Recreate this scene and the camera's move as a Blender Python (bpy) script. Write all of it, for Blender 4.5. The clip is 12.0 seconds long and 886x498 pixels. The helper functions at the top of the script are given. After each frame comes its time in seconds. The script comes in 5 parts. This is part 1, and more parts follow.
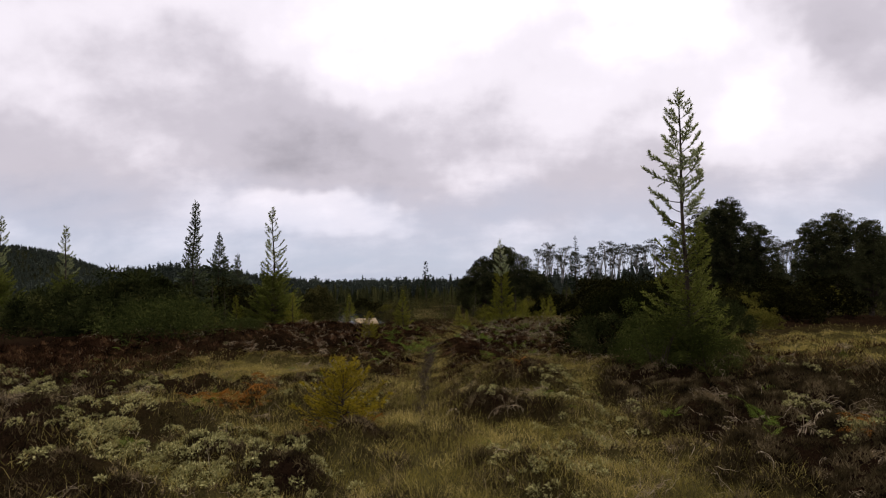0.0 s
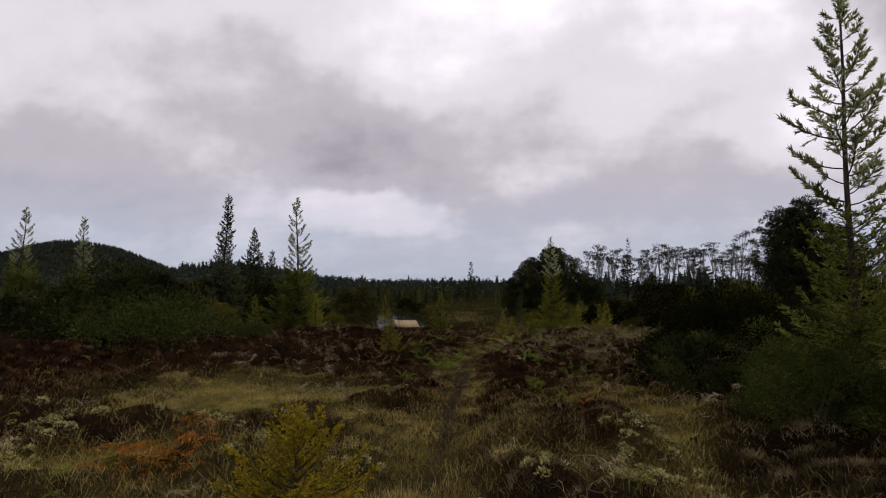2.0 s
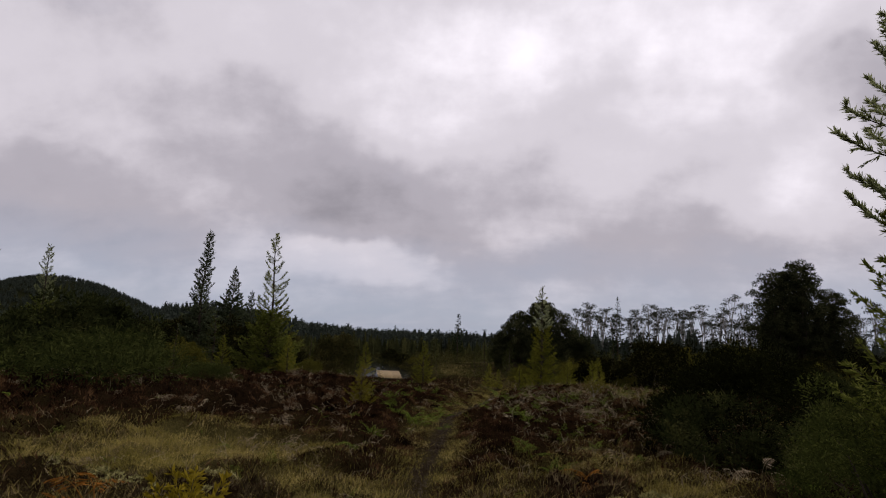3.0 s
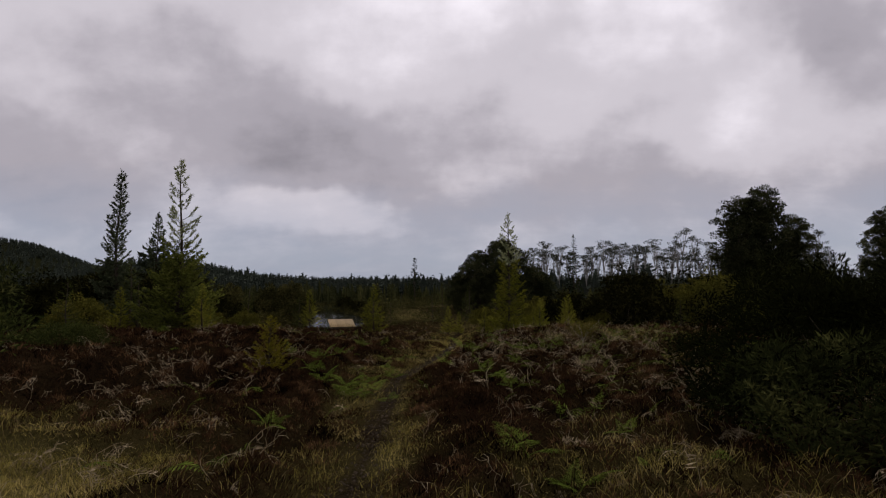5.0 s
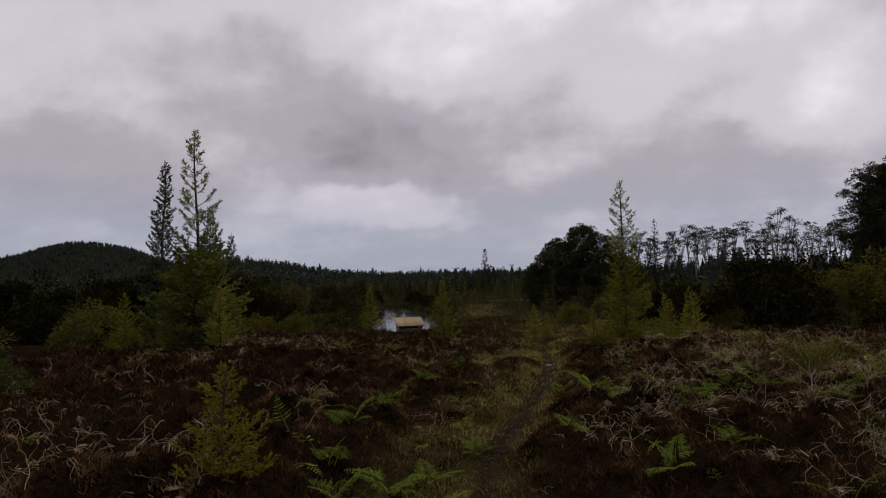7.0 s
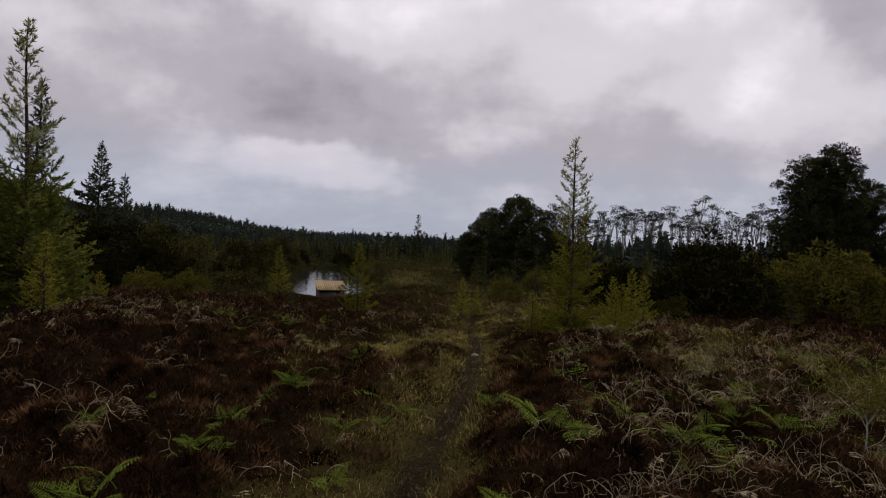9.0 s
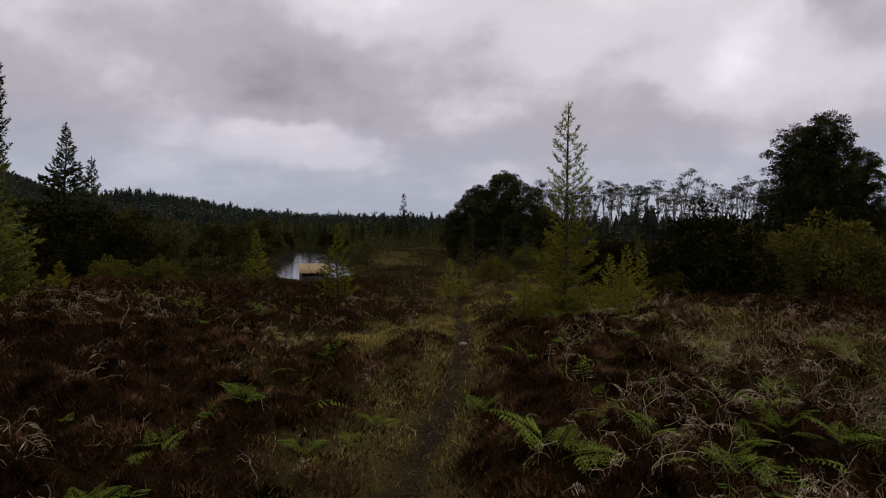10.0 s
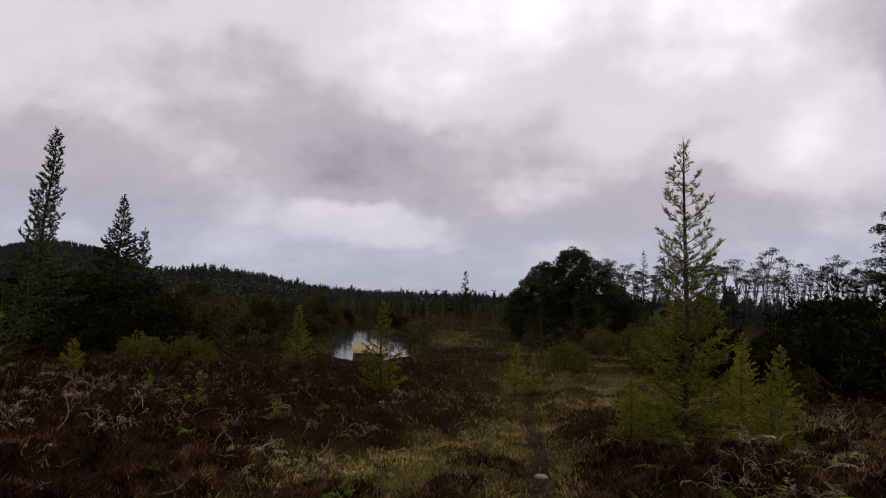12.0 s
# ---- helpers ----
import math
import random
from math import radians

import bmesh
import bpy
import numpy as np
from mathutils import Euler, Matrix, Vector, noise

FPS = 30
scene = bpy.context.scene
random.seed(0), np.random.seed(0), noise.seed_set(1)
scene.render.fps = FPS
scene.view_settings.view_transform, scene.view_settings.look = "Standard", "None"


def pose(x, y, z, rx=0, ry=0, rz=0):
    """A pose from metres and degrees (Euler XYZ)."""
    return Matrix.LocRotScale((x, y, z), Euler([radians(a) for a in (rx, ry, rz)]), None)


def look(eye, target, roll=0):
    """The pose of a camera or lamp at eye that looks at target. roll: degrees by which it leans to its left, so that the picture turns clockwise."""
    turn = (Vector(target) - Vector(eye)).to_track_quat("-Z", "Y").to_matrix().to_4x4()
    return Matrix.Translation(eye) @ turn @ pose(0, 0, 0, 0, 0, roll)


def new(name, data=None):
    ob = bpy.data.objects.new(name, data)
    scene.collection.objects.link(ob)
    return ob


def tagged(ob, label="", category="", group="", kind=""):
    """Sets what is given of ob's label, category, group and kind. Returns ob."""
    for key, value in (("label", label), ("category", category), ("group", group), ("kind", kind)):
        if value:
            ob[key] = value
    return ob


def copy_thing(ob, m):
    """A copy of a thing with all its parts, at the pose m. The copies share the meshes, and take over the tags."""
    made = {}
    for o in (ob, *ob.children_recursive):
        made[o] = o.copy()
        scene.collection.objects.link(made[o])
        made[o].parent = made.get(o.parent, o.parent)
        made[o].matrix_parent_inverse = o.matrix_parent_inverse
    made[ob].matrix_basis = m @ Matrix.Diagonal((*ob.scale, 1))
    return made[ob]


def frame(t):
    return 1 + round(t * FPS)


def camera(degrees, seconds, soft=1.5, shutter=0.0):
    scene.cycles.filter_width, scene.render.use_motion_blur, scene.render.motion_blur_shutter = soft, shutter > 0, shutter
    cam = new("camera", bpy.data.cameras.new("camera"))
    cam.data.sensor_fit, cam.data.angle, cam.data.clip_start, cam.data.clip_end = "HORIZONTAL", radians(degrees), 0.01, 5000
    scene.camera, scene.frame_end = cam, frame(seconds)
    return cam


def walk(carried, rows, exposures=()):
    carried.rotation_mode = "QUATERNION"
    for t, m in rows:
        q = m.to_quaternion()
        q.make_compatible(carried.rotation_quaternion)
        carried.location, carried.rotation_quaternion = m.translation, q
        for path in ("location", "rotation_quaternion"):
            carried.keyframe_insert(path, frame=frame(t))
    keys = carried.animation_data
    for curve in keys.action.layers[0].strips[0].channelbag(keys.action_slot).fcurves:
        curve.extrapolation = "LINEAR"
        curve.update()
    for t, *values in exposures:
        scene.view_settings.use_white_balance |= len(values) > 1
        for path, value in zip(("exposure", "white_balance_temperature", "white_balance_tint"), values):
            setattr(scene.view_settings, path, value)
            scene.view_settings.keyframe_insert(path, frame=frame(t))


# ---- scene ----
cam = camera(75.0, 12.0, soft=1.1)
PATH = [
    (0, (0.249, -1.43, 1.68), (0.195, 0.565, 1.815), -0.8),
    (0.5, (0.197, -0.491, 1.714), (0.073, 1.5, 1.848), -0.5),
    (1, (0.246, 0.301, 1.706), (0.076, 2.287, 1.869), -1.3),
    (1.5, (0.264, 0.897, 1.73), (0.065, 2.887, 1.779), 1.5),
    (2, (0.354, 1.483, 1.737), (0.138, 3.466, 1.876), 0.3),
    (2.5, (0.336, 2.221, 1.627), (0.105, 4.184, 1.93), 0.1),
    (2.7, (0.36, 2.413, 1.607), (0.141, 4.373, 1.938), 2.0),
    (4.3, (0.127, 5.0, 1.504), (0.032, 6.991, 1.662), 3.2),
    (4.5, (0.086, 5.426, 1.482), (0.015, 7.419, 1.626), 6.1),
    (5, (0.292, 6.204, 1.464), (0.266, 8.199, 1.599), 0.1),
    (5.5, (0.16, 7.709, 1.517), (0.025, 9.704, 1.574), 3.9),
    (6, (0.046, 8.67, 1.52), (-0.175, 10.651, 1.688), 3.2),
    (6.5, (-0.155, 9.739, 1.534), (-0.412, 11.712, 1.735), 1.6),
    (7, (-0.245, 10.592, 1.592), (-0.507, 12.572, 1.702), -1.3),
    (7.5, (-0.369, 11.366, 1.628), (-0.533, 13.359, 1.671), -1.7),
    (9.3, (-0.137, 13.254, 1.596), (-0.166, 15.254, 1.571), 2.7),
    (9.5, (-0.132, 13.254, 1.641), (-0.165, 15.254, 1.6), 0.9),
    (10, (-0.108, 14.114, 1.609), (-0.095, 16.113, 1.532), 1.2),
    (10.5, (-0.088, 14.704, 1.637), (0.011, 16.695, 1.473), 1.0),
    (11, (-0.079, 15.458, 1.68), (-0.081, 17.458, 1.648), 0.8),
    (11.5, (-0.135, 16.021, 1.681), (-0.244, 18.018, 1.67), 0.7),
    (12, (-0.175, 16.688, 1.618), (-0.384, 18.668, 1.805), 2.1),
]
# the clip's camera opens up at the start and again at the end
EXPOSURES = [(0, 0.75), (1, 0.62), (2, 0.48), (2.7, 0.34), (4.5, 0.15), (7, 0.15), (9.5, 0.30), (10.5, 0.26), (12, 0.38)]
walk(cam, [(t, look(eye, target, roll)) for t, eye, target, roll in PATH], EXPOSURES)

# ---------------------------------------------------------------- sky, sun
world = bpy.data.worlds.new("overcast_sky")
scene.world = world
world.use_nodes = True
wn, wl = world.node_tree.nodes, world.node_tree.links
wn.clear()


def math_node(tree, op, a, b=None, c=None, clamp=False):
    n = tree.nodes.new("ShaderNodeMath")
    n.operation = op
    n.use_clamp = clamp
    for slot, v in zip(n.inputs, (a, b, c)):
        if v is None:
            continue
        if isinstance(v, (int, float)):
            slot.default_value = v
        else:
            tree.links.new(v, slot)
    return n.outputs[0]


def mix_col(tree, fac, a, b, blend="MIX"):
    n = tree.nodes.new("ShaderNodeMix")
    n.data_type, n.blend_type = "RGBA", blend
    for slot, v in ((n.inputs[0], fac), (n.inputs[6], a), (n.inputs[7], b)):
        if isinstance(v, (int, float)):
            slot.default_value = v
        elif isinstance(v, tuple):
            slot.default_value = (*v, 1) if len(v) == 3 else v
        else:
            tree.links.new(v, slot)
    return n.outputs[2]


def ramp(tree, fac, stops):
    n = tree.nodes.new("ShaderNodeValToRGB")
    n.color_ramp.interpolation = "EASE"
    els = n.color_ramp.elements
    while len(els) < len(stops):
        els.new(0.5)
    for e, (p, c) in zip(els, stops):
        e.position = p
        e.color = (*c, 1) if len(c) == 3 else c
    tree.links.new(fac, n.inputs[0])
    return n.outputs[0]


def noise_tex(tree, vec, scale, detail=4, rough=0.55, dist=0.0):
    n = tree.nodes.new("ShaderNodeTexNoise")
    n.inputs["Scale"].default_value = scale
    n.inputs["Detail"].default_value = detail
    n.inputs["Roughness"].default_value = rough
    n.inputs["Distortion"].default_value = dist
    if vec is not None:
        tree.links.new(vec, n.inputs["Vector"])
    return n.outputs[0]


SUN_ELEV, SUN_AZ = 58.0, 42.0          # degrees up, and to the right of the walk


def build_sky():
    t = world.node_tree
    co = t.nodes.new("ShaderNodeTexCoord").outputs["Generated"]
    sep = t.nodes.new("ShaderNodeSeparateXYZ")
    t.links.new(co, sep.inputs[0])
    x, y, z = sep.outputs
    up = math_node(t, "MAXIMUM", z, 0.0)
    den = math_node(t, "ADD", up, 0.42)
    comb = t.nodes.new("ShaderNodeCombineXYZ")
    t.links.new(math_node(t, "MULTIPLY", math_node(t, "DIVIDE", x, den), 0.72), comb.inputs[0])
    t.links.new(math_node(t, "DIVIDE", y, den), comb.inputs[1])
    comb.inputs[2].default_value = 0.37
    flat = comb.outputs[0]
    warp = t.nodes.new("ShaderNodeTexNoise")
    warp.inputs["Scale"].default_value = 5.0
    warp.inputs["Detail"].default_value = 4
    warp.inputs["Roughness"].default_value = 0.6
    t.links.new(co, warp.inputs["Vector"])
    shift = t.nodes.new("ShaderNodeVectorMath")
    shift.operation = "MULTIPLY_ADD"
    t.links.new(warp.outputs["Color"], shift.inputs[0])
    shift.inputs[1].default_value = (0.16, 0.16, 0.13)
    shift.inputs[2].default_value = (-0.08, -0.08, -0.065)
    ragged = t.nodes.new("ShaderNodeVectorMath")
    ragged.operation = "ADD"
    t.links.new(co, ragged.inputs[0])
    t.links.new(shift.outputs[0], ragged.inputs[1])
    big = noise_tex(t, flat, 1.5, 2, 0.45, 0.15)
    mid = noise_tex(t, flat, 4.6, 6, 0.55, 0.1)
    fine = noise_tex(t, co, 15.0, 5, 0.55, 0.0)
    s = math_node(t, "MULTIPLY_ADD", big, 0.20, math_node(t, "MULTIPLY_ADD", mid, 0.26, 0.215))
    s = math_node(t, "MULTIPLY_ADD", fine, 0.14, s)

    def along(v, wide):
        dot = t.nodes.new("ShaderNodeVectorMath")
        dot.operation = "DOT_PRODUCT"
        t.links.new(ragged.outputs[0], dot.inputs[0])
        dot.inputs[1].default_value = v / math.sin(radians(wide))
        return dot.outputs["Value"]

    def soft(az, el, wide, high, tilt, amount, prev):
        # a thicker or thinner stretch of the cloud deck, longer than it is high, leaning by tilt
        ca, sa, ce, se = math.cos(radians(az)), math.sin(radians(az)), math.cos(radians(el)), math.sin(radians(el))
        ahead, right, over = Vector((sa * ce, ca * ce, se)), Vector((ca, -sa, 0)), Vector((-sa * se, -ca * se, ce))
        ct, st = math.cos(radians(tilt)), math.sin(radians(tilt))
        u, v = along(right * ct + over * st, wide), along(over * ct - right * st, high)
        d2 = math_node(t, "ADD", math_node(t, "MULTIPLY", u, u), math_node(t, "MULTIPLY", v, v))
        front = math_node(t, "GREATER_THAN", along(ahead, 90), 0.0)
        mr = t.nodes.new("ShaderNodeMapRange")
        mr.interpolation_type = "SMOOTHSTEP"
        mr.inputs[1].default_value, mr.inputs[2].default_value = 1.0, 0.0
        t.links.new(d2, mr.inputs[0])
        return math_node(t, "MULTIPLY_ADD", math_node(t, "MULTIPLY", mr.outputs[0], front), amount, prev)

    s = math_node(t, "ADD", s, math_node(t, "MULTIPLY_ADD", math_node(t, "MINIMUM", up, 0.75), 0.24, -0.085))
    for row in SKY_STRETCHES:
        s = soft(*row, s)
    cloud = ramp(t, s, [(0.22, (0.225, 0.210, 0.240)), (0.40, (0.370, 0.344, 0.387)), (0.56, (0.56, 0.524, 0.574)), (0.84, (0.98, 0.925, 1.00))])
    sky = t.nodes.new("ShaderNodeTexSky")
    sky.sky_type = "NISHITA"
    sky.sun_disc = False
    sky.sun_elevation, sky.sun_rotation = radians(SUN_ELEV), radians(SUN_AZ)
    blue = mix_col(t, 1.0, sky.outputs[0], (0.10, 0.10, 0.10), "MULTIPLY")
    # thin grey-blue air below the deck, towards the horizon
    low = math_node(t, "SMOOTH_MIN", 1.0, math_node(t, "MULTIPLY", up, 4.9), 0.2)
    hazy = mix_col(t, 0.15, (0.265, 0.308, 0.420), blue)
    part = math_node(t, "MULTIPLY_ADD", math_node(t, "SUBTRACT", mid, 0.25), 0.6, math_node(t, "MULTIPLY", low, 0.95), clamp=True)
    col = mix_col(t, part, hazy, cloud)
    bg = t.nodes.new("ShaderNodeBackground")
    bg.inputs[1].default_value = 1.0
    t.links.new(col, bg.inputs[0])
    out = t.nodes.new("ShaderNodeOutputWorld")
    t.links.new(bg.outputs[0], out.inputs[0])


# azimuth, elevation, half length, half height and lean in degrees; thinner (+) or thicker (-)
SKY_STRETCHES = [
    (-20, 16, 19, 7.5, -14, -0.10), (-13, 12.5, 13, 4.5, -10, -0.07), (-38, 9.5, 14, 5.0, -6, -0.10), (-2, 11.5, 10, 4.5, -22, -0.04),
    (-12, 7.3, 11, 2.8, -2, 0.09), (3.6, 10.6, 7, 3.6, 10, 0.07), (-36, 19, 15, 7, 0, 0.03), (-6, 25, 16, 9, 10, 0.11),
    (12.8, 18.8, 11, 6, 20, 0.08), (21, 24, 9, 7, 30, 0.09), (27, 20.5, 7, 6, 50, 0.04), (32, 15, 9, 6, 0, 0.07), (24, 14.5, 8, 4.5, 0, 0.05),
    (31.5, 22.5, 7, 4.0, -20, -0.11), (36, 18, 7, 5, -40, -0.07), (17, 9.5, 15, 4, 4, -0.06), (36, 9, 9, 5, 0, -0.05), (20, 30, 22, 7, 0, 0.08)]
build_sky()

sun_data = bpy.data.lights.new("sun", "SUN")
sun_data.energy, sun_data.angle, sun_data.color = 1.3, radians(22), (1.0, 0.96, 0.9)
sun = new("sun", sun_data)
sd = Vector((math.sin(radians(SUN_AZ)) * math.cos(radians(SUN_ELEV)), math.cos(radians(SUN_AZ)) * math.cos(radians(SUN_ELEV)), math.sin(radians(SUN_ELEV))))
sun.matrix_world = look(sd * 100, (0, 0, 0))


# ---------------------------------------------------------------- materials
def material(name):
    m = bpy.data.materials.new(name)
    m.use_nodes = True
    t = m.node_tree
    bsdf = t.nodes["Principled BSDF"]
    return m, t, bsdf


def plant(name, dark, mid, light, rough=0.62, through_light=0.25, patch=1.2, spec=0.0, each=0.62, drifts=0.8):
    """Leaves, needles or stalks: each one its own tone, and broader drifts of tone over the plant."""
    m, t, b = material(name)
    geo = t.nodes.new("ShaderNodeNewGeometry")
    obj = t.nodes.new("ShaderNodeObjectInfo")
    drift = noise_tex(t, geo.outputs["Position"], patch, 3)
    f = math_node(t, "MULTIPLY_ADD", geo.outputs["Random Per Island"], each, math_node(t, "MULTIPLY_ADD", drift, drifts, 0.49 - each / 2 - drifts / 2))
    f = math_node(t, "MULTIPLY_ADD", obj.outputs["Random"], 0.16, math_node(t, "SUBTRACT", f, 0.08), clamp=True)
    col = ramp(t, f, [(0.05, dark), (0.5, mid), (0.95, light)])
    t.links.new(col, b.inputs["Base Color"])
    b.inputs["Roughness"].default_value = rough
    b.inputs["Specular IOR Level"].default_value = spec
    if through_light:
        tr = t.nodes.new("ShaderNodeBsdfTranslucent")
        t.links.new(col, tr.inputs[0])
        mx = t.nodes.new("ShaderNodeMixShader")
        mx.inputs[0].default_value = through_light
        t.links.new(b.outputs[0], mx.inputs[1])
        t.links.new(tr.outputs[0], mx.inputs[2])
        t.links.new(mx.outputs[0], t.nodes["Material Output"].inputs[0])
    return m


def bark(name, dark, light, scale=9.0):
    m, t, b = material(name)
    co = t.nodes.new("ShaderNodeTexCoord").outputs["Object"]
    mp = t.nodes.new("ShaderNodeMapping")
    mp.inputs["Scale"].default_value = (1, 1, 0.18)
    t.links.new(co, mp.inputs[0])
    n1 = noise_tex(t, mp.outputs[0], scale * 3, 6, 0.65)
    n2 = noise_tex(t, co, 1.7, 3)
    f = math_node(t, "MULTIPLY_ADD", n1, 0.8, math_node(t, "MULTIPLY_ADD", n2, 0.5, -0.2), clamp=True)
    t.links.new(ramp(t, f, [(0.25, dark), (0.8, light)]), b.inputs["Base Color"])
    b.inputs["Roughness"].default_value = 0.85
    b.inputs["Specular IOR Level"].default_value = 0.1
    bump = t.nodes.new("ShaderNodeBump")
    bump.inputs["Strength"].default_value = 0.6
    bump.inputs["Distance"].default_value = 0.02
    t.links.new(n1, bump.inputs["Height"])
    t.links.new(bump.outputs[0], b.inputs["Normal"])
    return m


# near-black end and strong drifts stand in for shaded hollows in the heather
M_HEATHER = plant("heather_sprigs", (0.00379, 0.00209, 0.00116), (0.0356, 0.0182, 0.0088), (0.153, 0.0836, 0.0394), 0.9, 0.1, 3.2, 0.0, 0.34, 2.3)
M_DRYHEATHER = plant("dry_heather_sprigs", (0.0052, 0.0039, 0.00221), (0.0470, 0.0350, 0.0158), (0.200, 0.150, 0.0780), 0.9, 0.1, 3.0, 0.0, 0.34, 2.1)
M_GRASS = plant("moor_grass", (0.0553, 0.0509, 0.00878), (0.226, 0.184, 0.0422), (0.654, 0.509, 0.193), 0.8, 0.25, 1.1, 0.0, 0.5, 1.1)
M_STRAW = plant("dry_grass", (0.085, 0.060, 0.024), (0.190, 0.142, 0.062), (0.36, 0.285, 0.150), 0.8, 0.2, 0.8)
M_BRACKEN = plant("dead_bracken", (0.0852, 0.0603, 0.0353), (0.221, 0.169, 0.104), (0.514, 0.419, 0.287), 0.85, 0.15, 1.6)
M_RUST = plant("rusty_bracken", (0.110, 0.042, 0.008), (0.210, 0.085, 0.016), (0.31, 0.140, 0.030), 0.8, 0.3, 1.6)
M_FERN = plant("green_fern", (0.0398, 0.0553, 0.00995), (0.0939, 0.124, 0.0188), (0.177, 0.21, 0.0409), 0.7, 0.3, 1.4)
M_LICHEN = plant("pale_lichen", (0.08, 0.074, 0.026), (0.268, 0.247, 0.097), (0.55, 0.514, 0.239), 0.9, 0.1, 2.0)
M_PINE = plant("dark_needles", (0.0060, 0.0090, 0.0036), (0.015, 0.0215, 0.0072), (0.033, 0.042, 0.0135), 0.7, 0.15, 0.6)
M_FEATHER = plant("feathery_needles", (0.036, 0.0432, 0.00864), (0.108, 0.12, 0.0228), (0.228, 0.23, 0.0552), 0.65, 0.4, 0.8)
# grey-green for airy conifer tops, paled to stand in for skylight through them
M_AIRY = plant("backlit_grey_green_needles", (0.107, 0.1176, 0.05348), (0.2317, 0.2496, 0.1176), (0.41, 0.4188, 0.2227), 0.65, 0.5, 0.8)
M_LARCH = plant("larch_needles", (0.052, 0.0543, 0.00678), (0.147, 0.145, 0.0169), (0.277, 0.248, 0.0384), 0.65, 0.42, 0.7)
M_GOLD = plant("golden_needles", (0.106, 0.081, 0.00704), (0.22, 0.167, 0.0132), (0.352, 0.264, 0.0299), 0.65, 0.38, 1.8)
M_OLIVE = plant("olive_leaves", (0.0255, 0.0255, 0.00541), (0.0728, 0.0679, 0.0123), (0.153, 0.128, 0.0255), 0.6, 0.3, 0.7)
M_SCRUB = plant("mixed_scrub", (0.01105, 0.01105, 0.00425), (0.0374, 0.03485, 0.01105), (0.1105, 0.0952, 0.02975), 0.7, 0.2, 0.33, 0.0, 0.5, 1.5)
# dark leaves; the near-black blotches paint in shade between lit foliage
M_GLOSSY = plant("shade_blotched_leaves", (0.00151, 0.00166, 0.000642), (0.00914, 0.00943, 0.00289), (0.0428, 0.0384, 0.0114), 0.6, 0.2, 1.3, 0.0, 0.45, 1.2)
# evergreens lifted to grey-green, distance haze mixed into the leaf colour
M_EVERGREEN = plant("hazed_evergreen_leaves", (0.011, 0.0128, 0.00586), (0.0345, 0.0379, 0.0159), (0.114, 0.11, 0.0466), 0.6, 0.2, 1.0, 0.0, 0.45, 1.2)
# gorse twice: near black with shade put into the colour, then a lit copy
M_GORSE = plant("shaded_gorse_spines", (0.00164, 0.00199, 0.000762), (0.00762, 0.0088, 0.00264), (0.0332, 0.0332, 0.00977), 0.7, 0.12, 2.6, 0.0, 0.18, 1.5)
M_GORSELIT = plant("lit_gorse_spines", (0.00675, 0.00877, 0.00321), (0.0253, 0.0295, 0.00928), (0.108, 0.106, 0.0321), 0.7, 0.12, 1.6, 0.0, 0.25, 1.6)
M_STRAWGOLD = plant("yellow_green_needles", (0.070, 0.062, 0.0070), (0.150, 0.128, 0.0135), (0.25, 0.205, 0.028), 0.65, 0.38, 1.8)
M_SPIRE = plant("grey_green_needles", (0.0225, 0.02875, 0.015), (0.0575, 0.06875, 0.035), (0.125, 0.1375, 0.075), 0.7, 0.4, 0.6)
M_JUNIPER = plant("juniper_needles", (0.0128, 0.0165, 0.0051), (0.033, 0.0398, 0.0102), (0.075, 0.081, 0.0218), 0.7, 0.2, 1.0)
M_SKIRT = plant("small_green_leaves", (0.0112, 0.0144, 0.0035), (0.0338, 0.0413, 0.00937), (0.1, 0.107, 0.0263), 0.65, 0.3, 2.4, 0.0, 0.35, 1.3)
M_GUM = plant("gum_leaves", (0.016, 0.018, 0.011), (0.034, 0.036, 0.022), (0.060, 0.060, 0.038), 0.6, 0.2, 0.2)
# skyline and hill woods: bluish, lightened needles paint the haze
M_FOREST = plant("hazed_plantation_needles", (0.02025, 0.0252, 0.02175), (0.045, 0.05325, 0.0405), (0.087, 0.096, 0.066), 0.75, 0.08, 0.03, 0.0, 0.35, 0.6)
# woodland behind the lake, brightened the same way for haze
M_WOODLAND = plant("hazed_mixed_woodland_needles", (0.0145, 0.01682, 0.00725), (0.0435, 0.0464, 0.01812), (0.1218, 0.1116, 0.0377), 0.7, 0.15, 0.12, 0.0, 0.5, 1.1)
M_BARK = bark("brown_bark", (0.022, 0.016, 0.011), (0.085, 0.065, 0.046))
M_PALEBARK = bark("pale_gum_bark", (0.09, 0.08, 0.07), (0.29, 0.27, 0.24))
M_TWIG = bark("weathered_twigs", (0.20, 0.18, 0.15), (0.48, 0.45, 0.39), 20)


